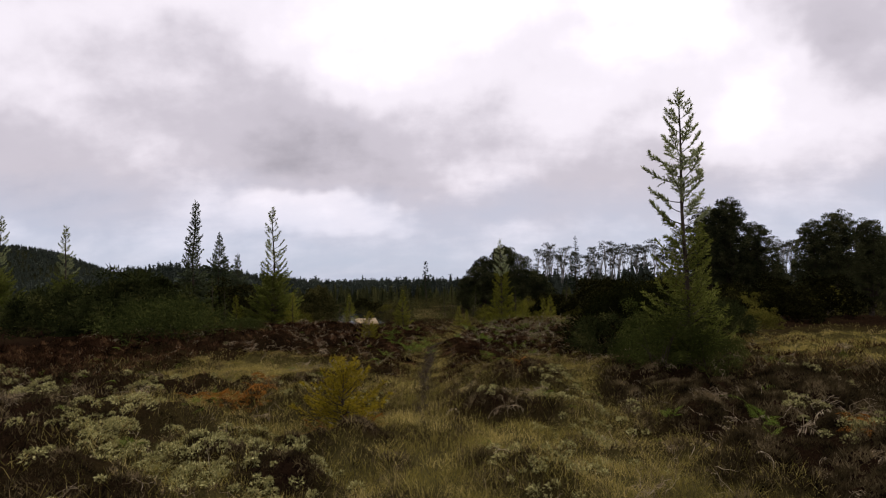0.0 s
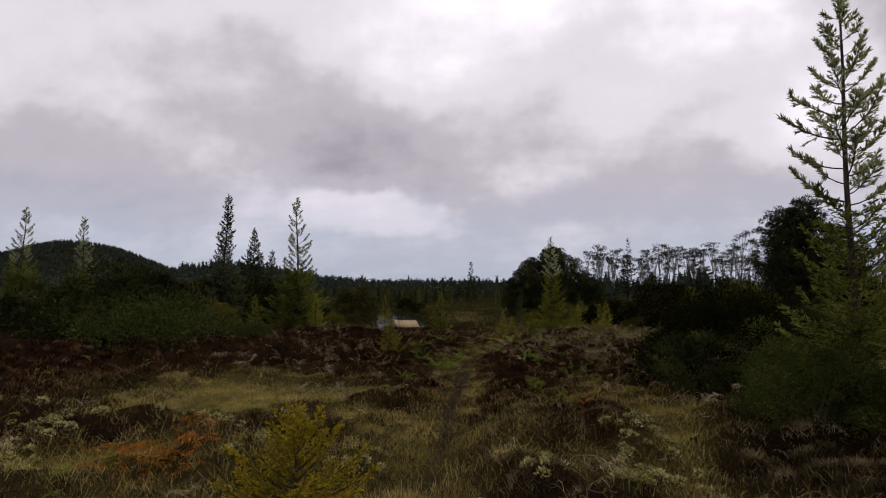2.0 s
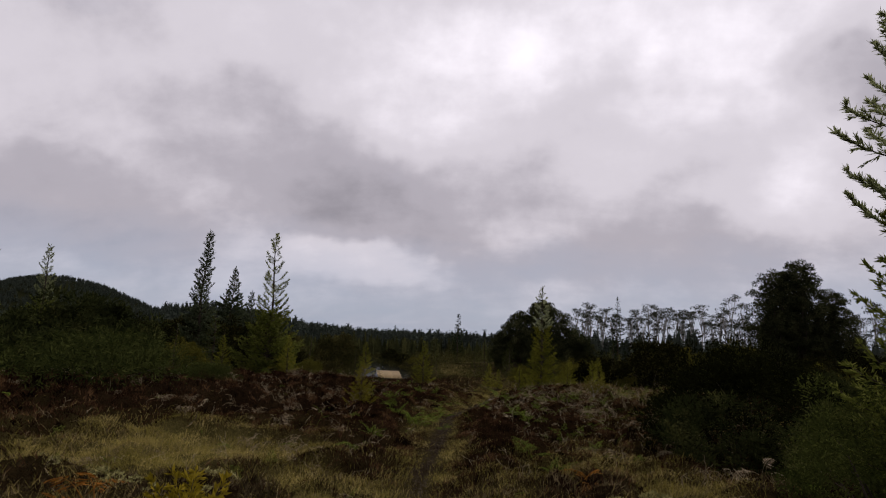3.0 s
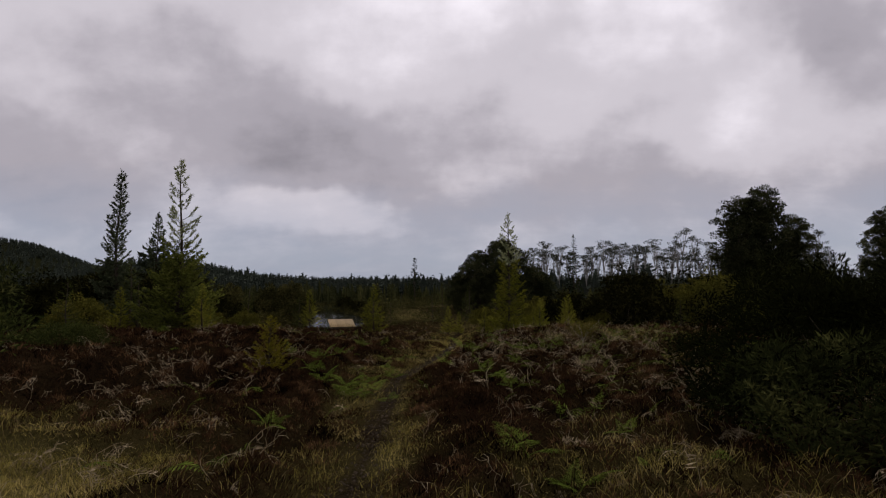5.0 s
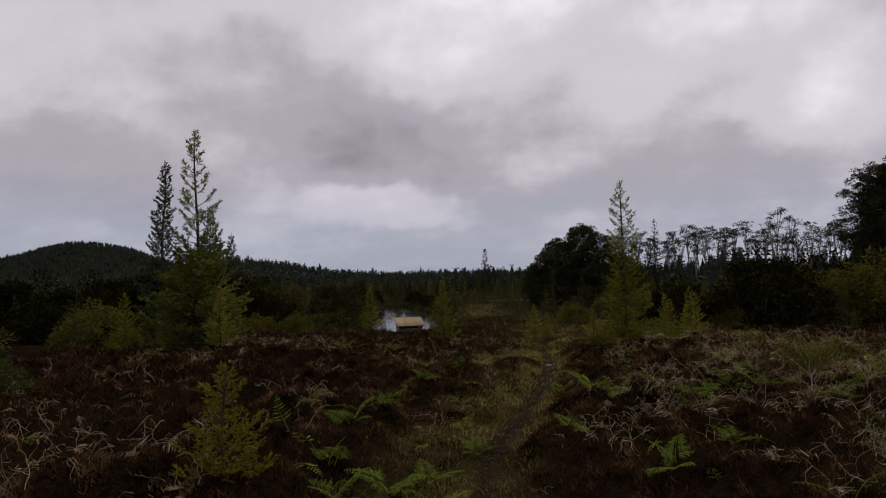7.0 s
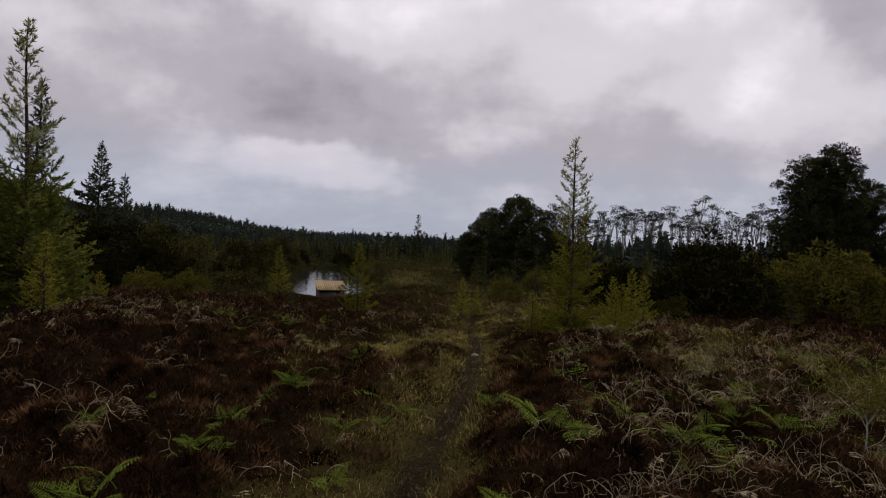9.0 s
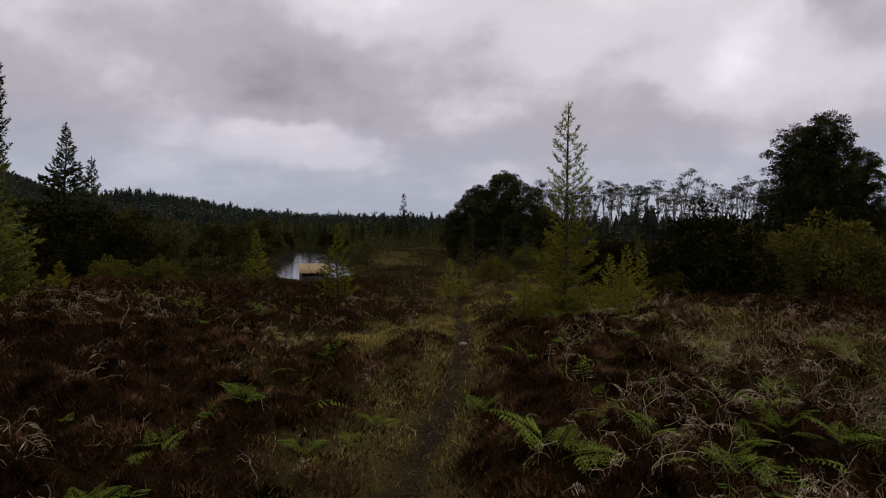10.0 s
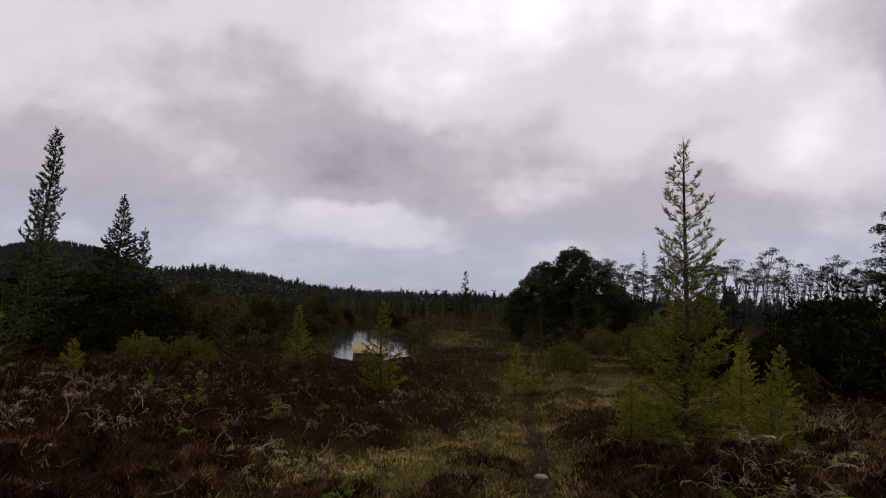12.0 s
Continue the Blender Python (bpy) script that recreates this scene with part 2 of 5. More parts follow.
def ground_material():
    m, t, b = material("heath_soil")
    geo = t.nodes.new("ShaderNodeNewGeometry").outputs["Position"]

    def att(name):
        a = t.nodes.new("ShaderNodeAttribute")
        a.attribute_name = name
        return a.outputs["Fac"]

    n1 = noise_tex(t, geo, 0.5, 4)
    n2 = noise_tex(t, geo, 14.0, 6, 0.7)
    n3 = noise_tex(t, geo, 60.0, 4, 0.7)
    # soil under heather set near black: shade between sprigs put into its colour
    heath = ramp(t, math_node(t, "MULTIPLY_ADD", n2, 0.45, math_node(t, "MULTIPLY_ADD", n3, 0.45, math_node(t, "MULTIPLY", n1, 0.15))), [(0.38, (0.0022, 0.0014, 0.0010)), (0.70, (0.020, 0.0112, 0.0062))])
    turf = ramp(t, math_node(t, "MULTIPLY_ADD", n3, 0.6, math_node(t, "MULTIPLY", n2, 0.45)), [(0.3, (0.018, 0.0155, 0.005)), (0.75, (0.085, 0.070, 0.023))])
    soil = ramp(t, math_node(t, "MULTIPLY_ADD", n3, 0.7, math_node(t, "MULTIPLY", n2, 0.35)), [(0.38, (0.003, 0.0021, 0.0014)), (0.68, (0.028, 0.0195, 0.013))])
    wood = ramp(t, n2, [(0.3, (0.005, 0.006, 0.003)), (0.75, (0.020, 0.020, 0.008))])
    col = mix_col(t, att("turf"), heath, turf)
    col = mix_col(t, att("far"), col, wood)
    col = mix_col(t, att("trail"), col, soil)
    t.links.new(col, b.inputs["Base Color"])
    b.inputs["Roughness"].default_value = 0.95
    b.inputs["Specular IOR Level"].default_value = 0.0
    bump = t.nodes.new("ShaderNodeBump")
    bump.inputs["Strength"].default_value = 0.8
    bump.inputs["Distance"].default_value = 0.05
    t.links.new(math_node(t, "ADD", n2, math_node(t, "MULTIPLY", n3, 0.5)), bump.inputs["Height"])
    t.links.new(bump.outputs[0], b.inputs["Normal"])
    return m


def water_material():
    m, t, b = material("lake_water")
    geo = t.nodes.new("ShaderNodeNewGeometry").outputs["Position"]
    b.inputs["Base Color"].default_value = (0.012, 0.014, 0.014, 1)
    b.inputs["Roughness"].default_value = 0.08
    b.inputs["IOR"].default_value = 1.33
    bump = t.nodes.new("ShaderNodeBump")
    bump.inputs["Strength"].default_value = 0.42
    bump.inputs["Distance"].default_value = 0.03
    t.links.new(noise_tex(t, geo, 2.2, 4), bump.inputs["Height"])
    t.links.new(bump.outputs[0], b.inputs["Normal"])
    return m


def timber(name, dark, light, scale=(1, 1, 0.1), rough=0.75):
    m, t, b = material(name)
    co = t.nodes.new("ShaderNodeTexCoord").outputs["Object"]
    rnd = t.nodes.new("ShaderNodeObjectInfo").outputs["Random"]
    mp = t.nodes.new("ShaderNodeMapping")
    mp.inputs["Scale"].default_value = scale
    t.links.new(co, mp.inputs[0])
    n = noise_tex(t, mp.outputs[0], 22, 6, 0.65)
    n2 = noise_tex(t, co, 2.3, 4)
    f = math_node(t, "MULTIPLY_ADD", n, 0.5, math_node(t, "MULTIPLY_ADD", n2, 0.5, math_node(t, "MULTIPLY_ADD", rnd, 0.3, -0.15)), clamp=True)
    t.links.new(ramp(t, f, [(0.2, dark), (0.8, light)]), b.inputs["Base Color"])
    b.inputs["Roughness"].default_value = rough
    bump = t.nodes.new("ShaderNodeBump")
    bump.inputs["Strength"].default_value = 0.3
    bump.inputs["Distance"].default_value = 0.01
    t.links.new(n, bump.inputs["Height"])
    t.links.new(bump.outputs[0], b.inputs["Normal"])
    return m


M_GROUND = ground_material()
M_WATER = water_material()
M_ROOF = timber("straw_coloured_roof", (0.15, 0.098, 0.034), (0.25, 0.170, 0.066), (1, 0.1, 1))
M_WALLDARK = timber("dark_boards", (0.035, 0.028, 0.022), (0.085, 0.066, 0.050))
M_STONE = bark("pebbles", (0.10, 0.085, 0.07), (0.30, 0.27, 0.23), 6)
M_GRIT = bark("dark_grit", (0.022, 0.015, 0.010), (0.085, 0.062, 0.045), 6)

# ---------------------------------------------------------------- lay of the land
SEED = np.random.default_rng(7)


def vnoise(x, y, seed=0):
    """Smooth lattice noise in 0..1 for whole arrays."""
    x, y = np.asarray(x, float), np.asarray(y, float)
    xi, yi = np.floor(x).astype(np.int64), np.floor(y).astype(np.int64)
    fx, fy = x - xi, y - yi
    fx, fy = fx * fx * (3 - 2 * fx), fy * fy * (3 - 2 * fy)

    def h(a, b):
        n = (a * 374761393 + b * 668265263 + seed * 1442695041) & 0xFFFFFFFF
        n = ((n ^ (n >> 13)) * 1274126177) & 0xFFFFFFFF
        return ((n ^ (n >> 16)) & 0xFFFF) / 65535.0

    return (h(xi, yi) * (1 - fx) + h(xi + 1, yi) * fx) * (1 - fy) + (h(xi, yi + 1) * (1 - fx) + h(xi + 1, yi + 1) * fx) * fy


def fbm(x, y, seed=0, octaves=3):
    s, a, tot = 0.0, 1.0, 0.0
    for k in range(octaves):
        s = s + a * vnoise(np.asarray(x) * 2 ** k, np.asarray(y) * 2 ** k, seed + 17 * k)
        tot += a
        a *= 0.5
    return s / tot


def smooth(a, b, v):
    t = np.clip((np.asarray(v, float) - a) / (b - a), 0, 1)
    return t * t * (3 - 2 * t)


TRAIL_Y = [-6, 0, 4.3, 6.5, 10, 13, 16, 17.8, 20.5, 24.6, 28, 33, 45]
TRAIL_X = [0.4, 0.25, 0.0, -0.3, -0.46, -0.5, -0.6, -0.3, 0.08, 0.4, 0.35, 0.7, 3.0]
LAKE_C, LAKE_LEN, LAKE_WID, LAKE_Z = (-14.8, 79.5), 25.5, 4.0, -2.7
LAKE_DIR = (-0.24, 0.971)


def trail_dist(x, y):
    return np.abs(np.asarray(x) - np.interp(y, TRAIL_Y, TRAIL_X)) + 10 * smooth(36, 46, y)


def lake_r(x, y):
    dx, dy = np.asarray(x) - LAKE_C[0], np.asarray(y) - LAKE_C[1]
    a = dx * LAKE_DIR[0] + dy * LAKE_DIR[1]
    b = dx * LAKE_DIR[1] - dy * LAKE_DIR[0]
    return np.sqrt((a / LAKE_LEN) ** 2 + (b / LAKE_WID) ** 2) * (0.97 + 0.42 * (fbm(np.asarray(x) / 4.5, np.asarray(y) / 4.5, 41) - 0.5))


def bump2(x, y, cx, cy, rx, ry):
    return np.exp(-(((np.asarray(x) - cx) / rx) ** 2 + ((np.asarray(y) - cy) / ry) ** 2))


def cushions(x, y, cell, seed):
    """Rounded hummocks, one to a cell, of uneven size: 0 between them, up to 1 on top."""
    x, y = np.asarray(x, float), np.asarray(y, float)
    best = np.zeros(np.broadcast(x, y).shape)
    x = x + 0.25 * cell * np.sin(y * 2.3 / cell)
    xi, yi = np.floor(x / cell).astype(np.int64), np.floor(y / cell).astype(np.int64)
    for ox in (-1, 0, 1):
        for oy in (-1, 0, 1):
            cx, cy = xi + ox, yi + oy
            h = (cx * 374761393 + cy * 668265263 + seed * 1442695041) & 0xFFFFFFFF
            h = ((h ^ (h >> 13)) * 1274126177) & 0xFFFFFFFF
            h = h ^ (h >> 16)
            jx, jy, r = (h & 1023) / 1023, ((h >> 10) & 1023) / 1023, 0.42 + 0.45 * ((h >> 20) & 1023) / 1023
            d2 = ((x / cell - cx - jx) ** 2 + (y / cell - cy - jy) ** 2) / r ** 2
            best = np.maximum(best, np.sqrt(np.clip(1 - d2, 0, 1)) * r / 0.87)
    return best


def ground_h(x, y):
    x, y = np.asarray(x, float), np.asarray(y, float)
    z = 0.0 - 0.40 * smooth(13, 27, y) - 1.1 * smooth(30, 62, y) - 0.5 * smooth(70, 140, y)
    z = z + 0.56 * bump2(x, y, 4.2, 21.0, 2.9, 4.5) + 0.30 * bump2(x, y, -6.0, 21, 3.5, 4.5) + 0.22 * bump2(x, y, 3.6, 8.0, 2.4, 3.0)
    z = z + 0.25 * bump2(x, y, -7.5, 16, 3, 3) - 0.30 * bump2(x, y, -3.6, 31.0, 3.6, 5.0)
    z = z - 1.2 * bump2(x, y, -9.6, 44.5, 6.5, 8.5) + 0.8 * bump2(x, y, 2, 70, 14, 12)
    near = 1 - smooth(40, 90, np.hypot(x, y - 10))
    d = trail_dist(x, y)
    off = smooth(0.15, 0.9, d)
    close = 1 - smooth(24, 45, np.hypot(x, y - 12))
    tuft = (0.40 * cushions(x, y, 0.80, 300) + 0.19 * cushions(x, y, 0.34, 400)) * (1 - 0.65 * turf_mask(x, y)) * close
    z = z + near * off * (0.30 * (fbm(x / 1.9, y / 1.9, 3) - 0.46) + tuft - 0.16)
    z = z + (1 - near) * (0.5 + 0.9 * smooth(1.5, 3, lake_r(x, y))) * (fbm(x / 22, y / 22, 5) - 0.4)
    z = z - 0.05 * (1 - smooth(0.1, 0.45, d)) + 0.02 * (vnoise(x * 4, y * 4, 31) - 0.5)
    # the lake's hollow
    r = lake_r(x, y)
    z = z + (LAKE_Z - 0.7 - z) * (1 - smooth(0.80, 1.30, r))
    # far hills
    far = smooth(150, 420, np.hypot(x, y))
    z = z + far * 3
    z = z + HILL_H * bump2(x, y, -388, 488, 80, 95) + 9.5 * bump2(x, y, -140, 290, 42, 60)
    return z


HILL_H = 40.0


def turf_mask(x, y):
    """1 where grass grows, 0 under heather."""
    d = trail_dist(x, y)
    m = fbm(np.asarray(x) / 2.3, np.asarray(y) / 2.3, 21)
    g = smooth(0.50, 0.62, m)
    early = (1 - smooth(8.2, 10.8, y)) * (1 - smooth(2.2, 4.5, d))
    early = early * (1 - smooth(2.1, 3.1, x)) * (1 - np.clip(1.3 * bump2(x, y, -4.3, 7.9, 1.9, 1.0), 0, 1))
    for cx, cy, rx, ry in ((-2.1, 4.4, 0.42, 0.30), (-1.1, 5.05, 0.75, 0.34), (-1.3, 3.75, 0.40, 0.32), (0.75, 6.2, 0.60, 0.40), (1.2, 8.2, 0.5, 0.5), (-3.9, 3.6, 0.9, 0.5), (-2.2, 8.0, 0.6, 0.4)):
        early = early * (1 - np.clip(1.5 * bump2(x, y, cx, cy, rx, ry), 0, 1))
    g = np.maximum(g * (0.06 + 0.94 * (1 - smooth(8, 13, y))) * (1 - smooth(2.1, 3.1, x) * (1 - smooth(10, 13, x))), early * smooth(0.30, 0.50, m + 0.18) * (0.48 + 0.52 * smooth(0.36, 0.50, fbm(x / 0.55, y / 0.55, 29, 2))))
    left = (np.asarray(x) < np.interp(y, TRAIL_Y, TRAIL_X)) * smooth(11, 14, y)
    g = np.maximum(g, (1 - smooth(0.15, 0.60, d - 0.52 * left + 0.45 * (vnoise(x * 1.6, y * 1.6, 91) - 0.5))) * (0.85 - 0.12 * smooth(10, 13, y)))
    g = np.maximum(g, bump2(x, y, -1.3, 23.5, 2.0, 3.0) * smooth(0.36, 0.6, m + 0.06))
    g = np.maximum(g, bump2(x, y, 3.0, 33, 3.5, 6.0) * 1.1)
    g = np.maximum(g, bump2(x, y, 11.5, 14.5, 6.0, 5.5) * 1.5)
    g = np.maximum(g, smooth(34, 44, y) * smooth(0.46, 0.60, fbm(np.asarray(x) / 5.0, np.asarray(y) / 5.0, 27)))
    g = np.maximum(g, bump2(x, y, -3.7, 10.4, 1.9, 1.7) * 1.3)
    g = np.maximum(g, bump2(x, y, 4.0, 21.2, 1.7, 3.0) * 1.05)
    g = g * (0.45 + 0.55 * smooth(0.35, 0.6, fbm(x * 1.3, y * 1.3, 23, 2)))
    return np.clip(g, 0, 1)


# ---------------------------------------------------------------- mesh helpers
class Soup:
    """Gathers triangles as arrays and turns them into one mesh."""

    def __init__(self):
        self.v, self.f, self.n, self.slot, self.m = [], [], 0, 0, []

    def add(self, verts, faces):
        verts = np.asarray(verts, np.float32).reshape(-1, 3)
        self.v.append(verts)
        self.f.append(np.asarray(faces, np.int32).reshape(-1, 3) + self.n)
        self.n += len(verts)
        self.m.append(np.full(len(self.f[-1]), self.slot, np.int32))

    def diamonds(self, p, d, side, length, width, fold=0.0):
        """Flat leaves: base p, along d, widened along side."""
        n = len(p)
        length, width = np.broadcast_to(length, n)[:, None], np.broadcast_to(width, n)[:, None]
        v = np.empty((n, 4, 3), np.float32)
        v[:, 0] = p
        m = p + d * length * 0.45
        v[:, 1] = m + side * width * 0.5
        v[:, 2] = p + d * length
        v[:, 3] = m - side * width * 0.5
        if fold:
            v[:, 2, 2] -= (fold * length)[:, 0]
        i = np.arange(n)[:, None] * 4
        self.add(v, np.concatenate([i + [[0, 1, 2]], i + [[0, 2, 3]]]))

    def spikes(self, p, d, side, length, width):
        """Short pointed sprigs of one facet each."""
        n = len(p)
        length, width = np.broadcast_to(length, n)[:, None], np.broadcast_to(width, n)[:, None]
        v = np.empty((n, 3, 3), np.float32)
        v[:, 0], v[:, 1], v[:, 2] = p - side * width * 0.5, p + side * width * 0.5, p + d * length
        self.add(v, np.arange(n * 3).reshape(-1, 3))

    def blades(self, p, d, side, length, width, droop):
        """Bent blades of two joints each."""
        n = len(p)
        length, width, droop = (np.broadcast_to(a, n)[:, None] for a in (length, width, droop))
        v = np.empty((n, 5, 3), np.float32)
        out = d * [1, 1, 0]
        mid = p + d * length * 0.55
        tip = p + d * length * 0.85 + out * length * droop - np.array([0, 0, 1]) * length * droop * 0.55
        v[:, 0], v[:, 1] = p - side * width * 0.5, p + side * width * 0.5
        v[:, 2], v[:, 3] = mid - side * width * 0.4, mid + side * width * 0.4
        v[:, 4] = tip
        i = np.arange(n)[:, None] * 5
        self.add(v, np.concatenate([i + [[0, 1, 3]], i + [[0, 3, 2]], i + [[2, 3, 4]]]))

    def tube(self, pts, radii, sides=6):
        pts = np.asarray(pts, float)
        radii = np.broadcast_to(radii, len(pts))
        tang = np.gradient(pts, axis=0)
        tang /= np.linalg.norm(tang, axis=1)[:, None] + 1e-9
        ref = np.where(np.abs(tang[:, 2:3]) > 0.9, [[1.0, 0, 0]], [[0, 0, 1.0]])
        u = np.cross(tang, ref)
        u /= np.linalg.norm(u, axis=1)[:, None] + 1e-9
        w = np.cross(tang, u)
        a = np.arange(sides) * 2 * np.pi / sides
        ring = pts[:, None] + radii[:, None, None] * (np.cos(a)[None, :, None] * u[:, None] + np.sin(a)[None, :, None] * w[:, None])
        f = []
        for k in range(len(pts) - 1):
            for j in range(sides):
                q, r = k * sides + j, k * sides + (j + 1) % sides
                f += [(q, r, r + sides), (q, r + sides, q + sides)]
        self.add(ring, f)

    def mesh(self, name, mat, smooth_shade=False):
        v, f = np.concatenate(self.v), np.concatenate(self.f)
        me = bpy.data.meshes.new(name)
        me.vertices.add(len(v))
        me.vertices.foreach_set("co", v.ravel())
        me.loops.add(len(f) * 3)
        me.loops.foreach_set("vertex_index", f.ravel())
        me.polygons.add(len(f))
        me.polygons.foreach_set("loop_start", np.arange(len(f), dtype=np.int32) * 3)
        if smooth_shade:
            me.polygons.foreach_set("use_smooth", np.ones(len(f), bool))
        me.polygons.foreach_set("material_index", np.concatenate(self.m))
        me.update(calc_edges=True)
        for one in mat if isinstance(mat, tuple) else (mat,):
            me.materials.append(one)
        return me


def unit(v):
    return v / (np.linalg.norm(v, axis=-1, keepdims=True) + 1e-9)


def rand_dirs(rng, n, up=0.0):
    v = rng.normal(size=(n, 3))
    v = unit(v)
    v[:, 2] += up
    return unit(v)


def perp(rng, d):
    return unit(np.cross(d, rng.normal(size=d.shape)))


def piece(name, soup, mat, parent=None, label="", smooth_shade=False):
    ob = new(name, soup.mesh(name, mat, smooth_shade))
    if parent is not None:
        ob.parent = parent
    return tagged(ob, label)


def thing(name, x, y, label, category, group="", z=None, turn=0.0, scale=1.0, sink=0.0):
    ob = new(name)
    ob.empty_display_size = 0.2
    place(ob, x, y, z, turn, scale, sink)
    return tagged(ob, label, category, group)


def spot(x, y, z=None, turn=0.0, scale=1.0, sink=0.0):
    z = float(ground_h(x, y)) - sink if z is None else z
    return Matrix.LocRotScale((x, y, z), Euler((0, 0, radians(turn))), (scale,) * 3)


def place(ob, x, y, z=None, turn=0.0, scale=1.0, sink=0.0):
    ob.matrix_basis = spot(x, y, z, turn, scale, sink)
    return ob


def copy_at(ob, x, y, turn=0.0, scale=1.0, sink=0.0, z=None):
    c = copy_thing(ob, Matrix())
    c.matrix_basis = spot(x, y, z, turn, scale, sink)
    return c


# ---------------------------------------------------------------- ground, lake
def spaced(lo, hi, n, centre, fine):
    """Coordinates that lie close together near centre and far apart at the ends."""
    k = np.linspace(-1, 1, n)
    c = np.sinh(k * fine)
    c = np.where(c < 0, c / np.sinh(fine) * (centre - lo), c / np.sinh(fine) * (hi - centre))
    return c + centre


def build_ground():
    xs = spaced(-3000, 3000, 320, 0.0, 7.7)
    ys = np.concatenate([np.linspace(-1500, -4, 24)[:-1], np.arange(-4, 32, 0.15), 32 + np.cumsum(np.geomspace(0.14, 55, 140))])
    gx, gy = np.meshgrid(xs, ys)
    gz = ground_h(gx, gy)
    nx, ny = len(xs), len(ys)
    v = np.stack([gx, gy, gz], -1).reshape(-1, 3)
    i = (np.arange(ny - 1)[:, None] * nx + np.arange(nx - 1)[None]).ravel()
    s = Soup()
    s.add(v, np.concatenate([np.stack([i, i + 1, i + nx + 1], 1), np.stack([i, i + nx + 1, i + nx], 1)]))
    me = s.mesh("ground", M_GROUND, True)
    for name, val in (("turf", turf_mask(gx, gy) * (1 - smooth(60, 120, gy))), ("trail", (1 - smooth(0.05, 0.19, trail_dist(gx, gy) + 0.22 * (vnoise(gx * 3, gy * 3, 77) - 0.5))) * (0.10 + 0.80 * smooth(5, 11, gy))), ("far", smooth(55, 110, np.hypot(gx, gy)))):
        a = me.attributes.new(name, "FLOAT", "POINT")
        a.data.foreach_set("value", np.ascontiguousarray(val, np.float32).ravel())
    return tagged(new("ground", me), "rolling moorland with shade-dark ground under heather, turf and a worn trail", "ground", kind="structure")


def build_lake():
    s = Soup()
    a = np.linspace(0, 2 * np.pi, 97)[:-1]
    w = 1.38 + 0.05 * np.sin(3 * a) + 0.04 * np.sin(7 * a + 1)
    p = np.stack([LAKE_C[0] + LAKE_DIR[0] * LAKE_LEN * w * np.cos(a) + LAKE_DIR[1] * LAKE_WID * w * np.sin(a),
                  LAKE_C[1] + LAKE_DIR[1] * LAKE_LEN * w * np.cos(a) - LAKE_DIR[0] * LAKE_WID * w * np.sin(a), np.full(96, LAKE_Z)], 1)
    v = np.concatenate([[[LAKE_C[0], LAKE_C[1], LAKE_Z]], p])
    s.add(v, [(0, 1 + (k + 1) % 96, 1 + k) for k in range(96)])
    return tagged(new("water", s.mesh("water", M_WATER)), "still dark lake mirroring the grey sky", "lake", kind="structure")


build_ground()
build_lake()


# ---------------------------------------------------------------- plant builders
def bough(rng, soup, start, az, lift, length, curl, sprig, width, step, spread, bare=0.2, thick=0.02, droop=0.0):
    """One conifer bough: a curved stem with side twigs, each feathered with small sprigs."""
    n = 6
    s = np.linspace(0, 1, n)
    ang = lift + curl * s
    dirs = np.stack([np.cos(ang) * np.cos(az), np.cos(ang) * np.sin(az), np.sin(ang)], 1)
    pts = np.concatenate([[start], start + np.cumsum(dirs[:-1] * length / (n - 1), 0)])
    pts += rng.normal(0, length * 0.015, pts.shape) * s[:, None]
    soup.slot = 0
    soup.tube(pts, np.linspace(thick, thick * 0.25, n), 4)
    soup.slot = 1
    k = max(6, int(length / step))
    twigs = max(4, int(length / (sprig * 0.55)))
    tq = bare + (1 - bare) * (np.arange(twigs) + rng.random(twigs) * 0.7) / twigs
    ts = np.where(np.arange(twigs) % 2 == 0, 1.0, -1.0)
    tl = spread * length * (1.08 - tq) * rng.uniform(0.6, 1.2, twigs) + 0.3 * sprig
    tv = rng.normal(0, 0.28, twigs) - droop
    lat = np.array([-np.sin(az), np.cos(az), 0.0])
    who = rng.integers(0, twigs, k)
    along = rng.random(k)
    lead = rng.random(k) < 0.25
    q = np.where(lead, bare + (1 - bare) * rng.random(k), tq[who])
    base = np.stack([np.interp(q, s, pts[:, c]) for c in range(3)], 1)
    tan = unit(np.stack([np.interp(q, s, dirs[:, c]) for c in range(3)], 1))
    twig = unit(tan * 0.75 + lat * ts[who][:, None] * 0.75 + np.stack([0 * tv[who], 0 * tv[who], tv[who]], 1))
    axis = np.where(lead[:, None], tan, twig)
    base = base + np.where(lead, 0, tl[who] * along)[:, None] * axis
    d = unit(axis + rng.normal(0, 0.32, (k, 3)))
    ln = sprig * rng.uniform(0.55, 1.2, k) * (1 - 0.35 * np.where(lead, 0, along))
    side = unit(np.cross(d, rng.normal(0, 0.8, (k, 3)) + [0, 0, 1]))
    soup.diamonds(base, d, side, ln, width * rng.uniform(0.7, 1.2, k))


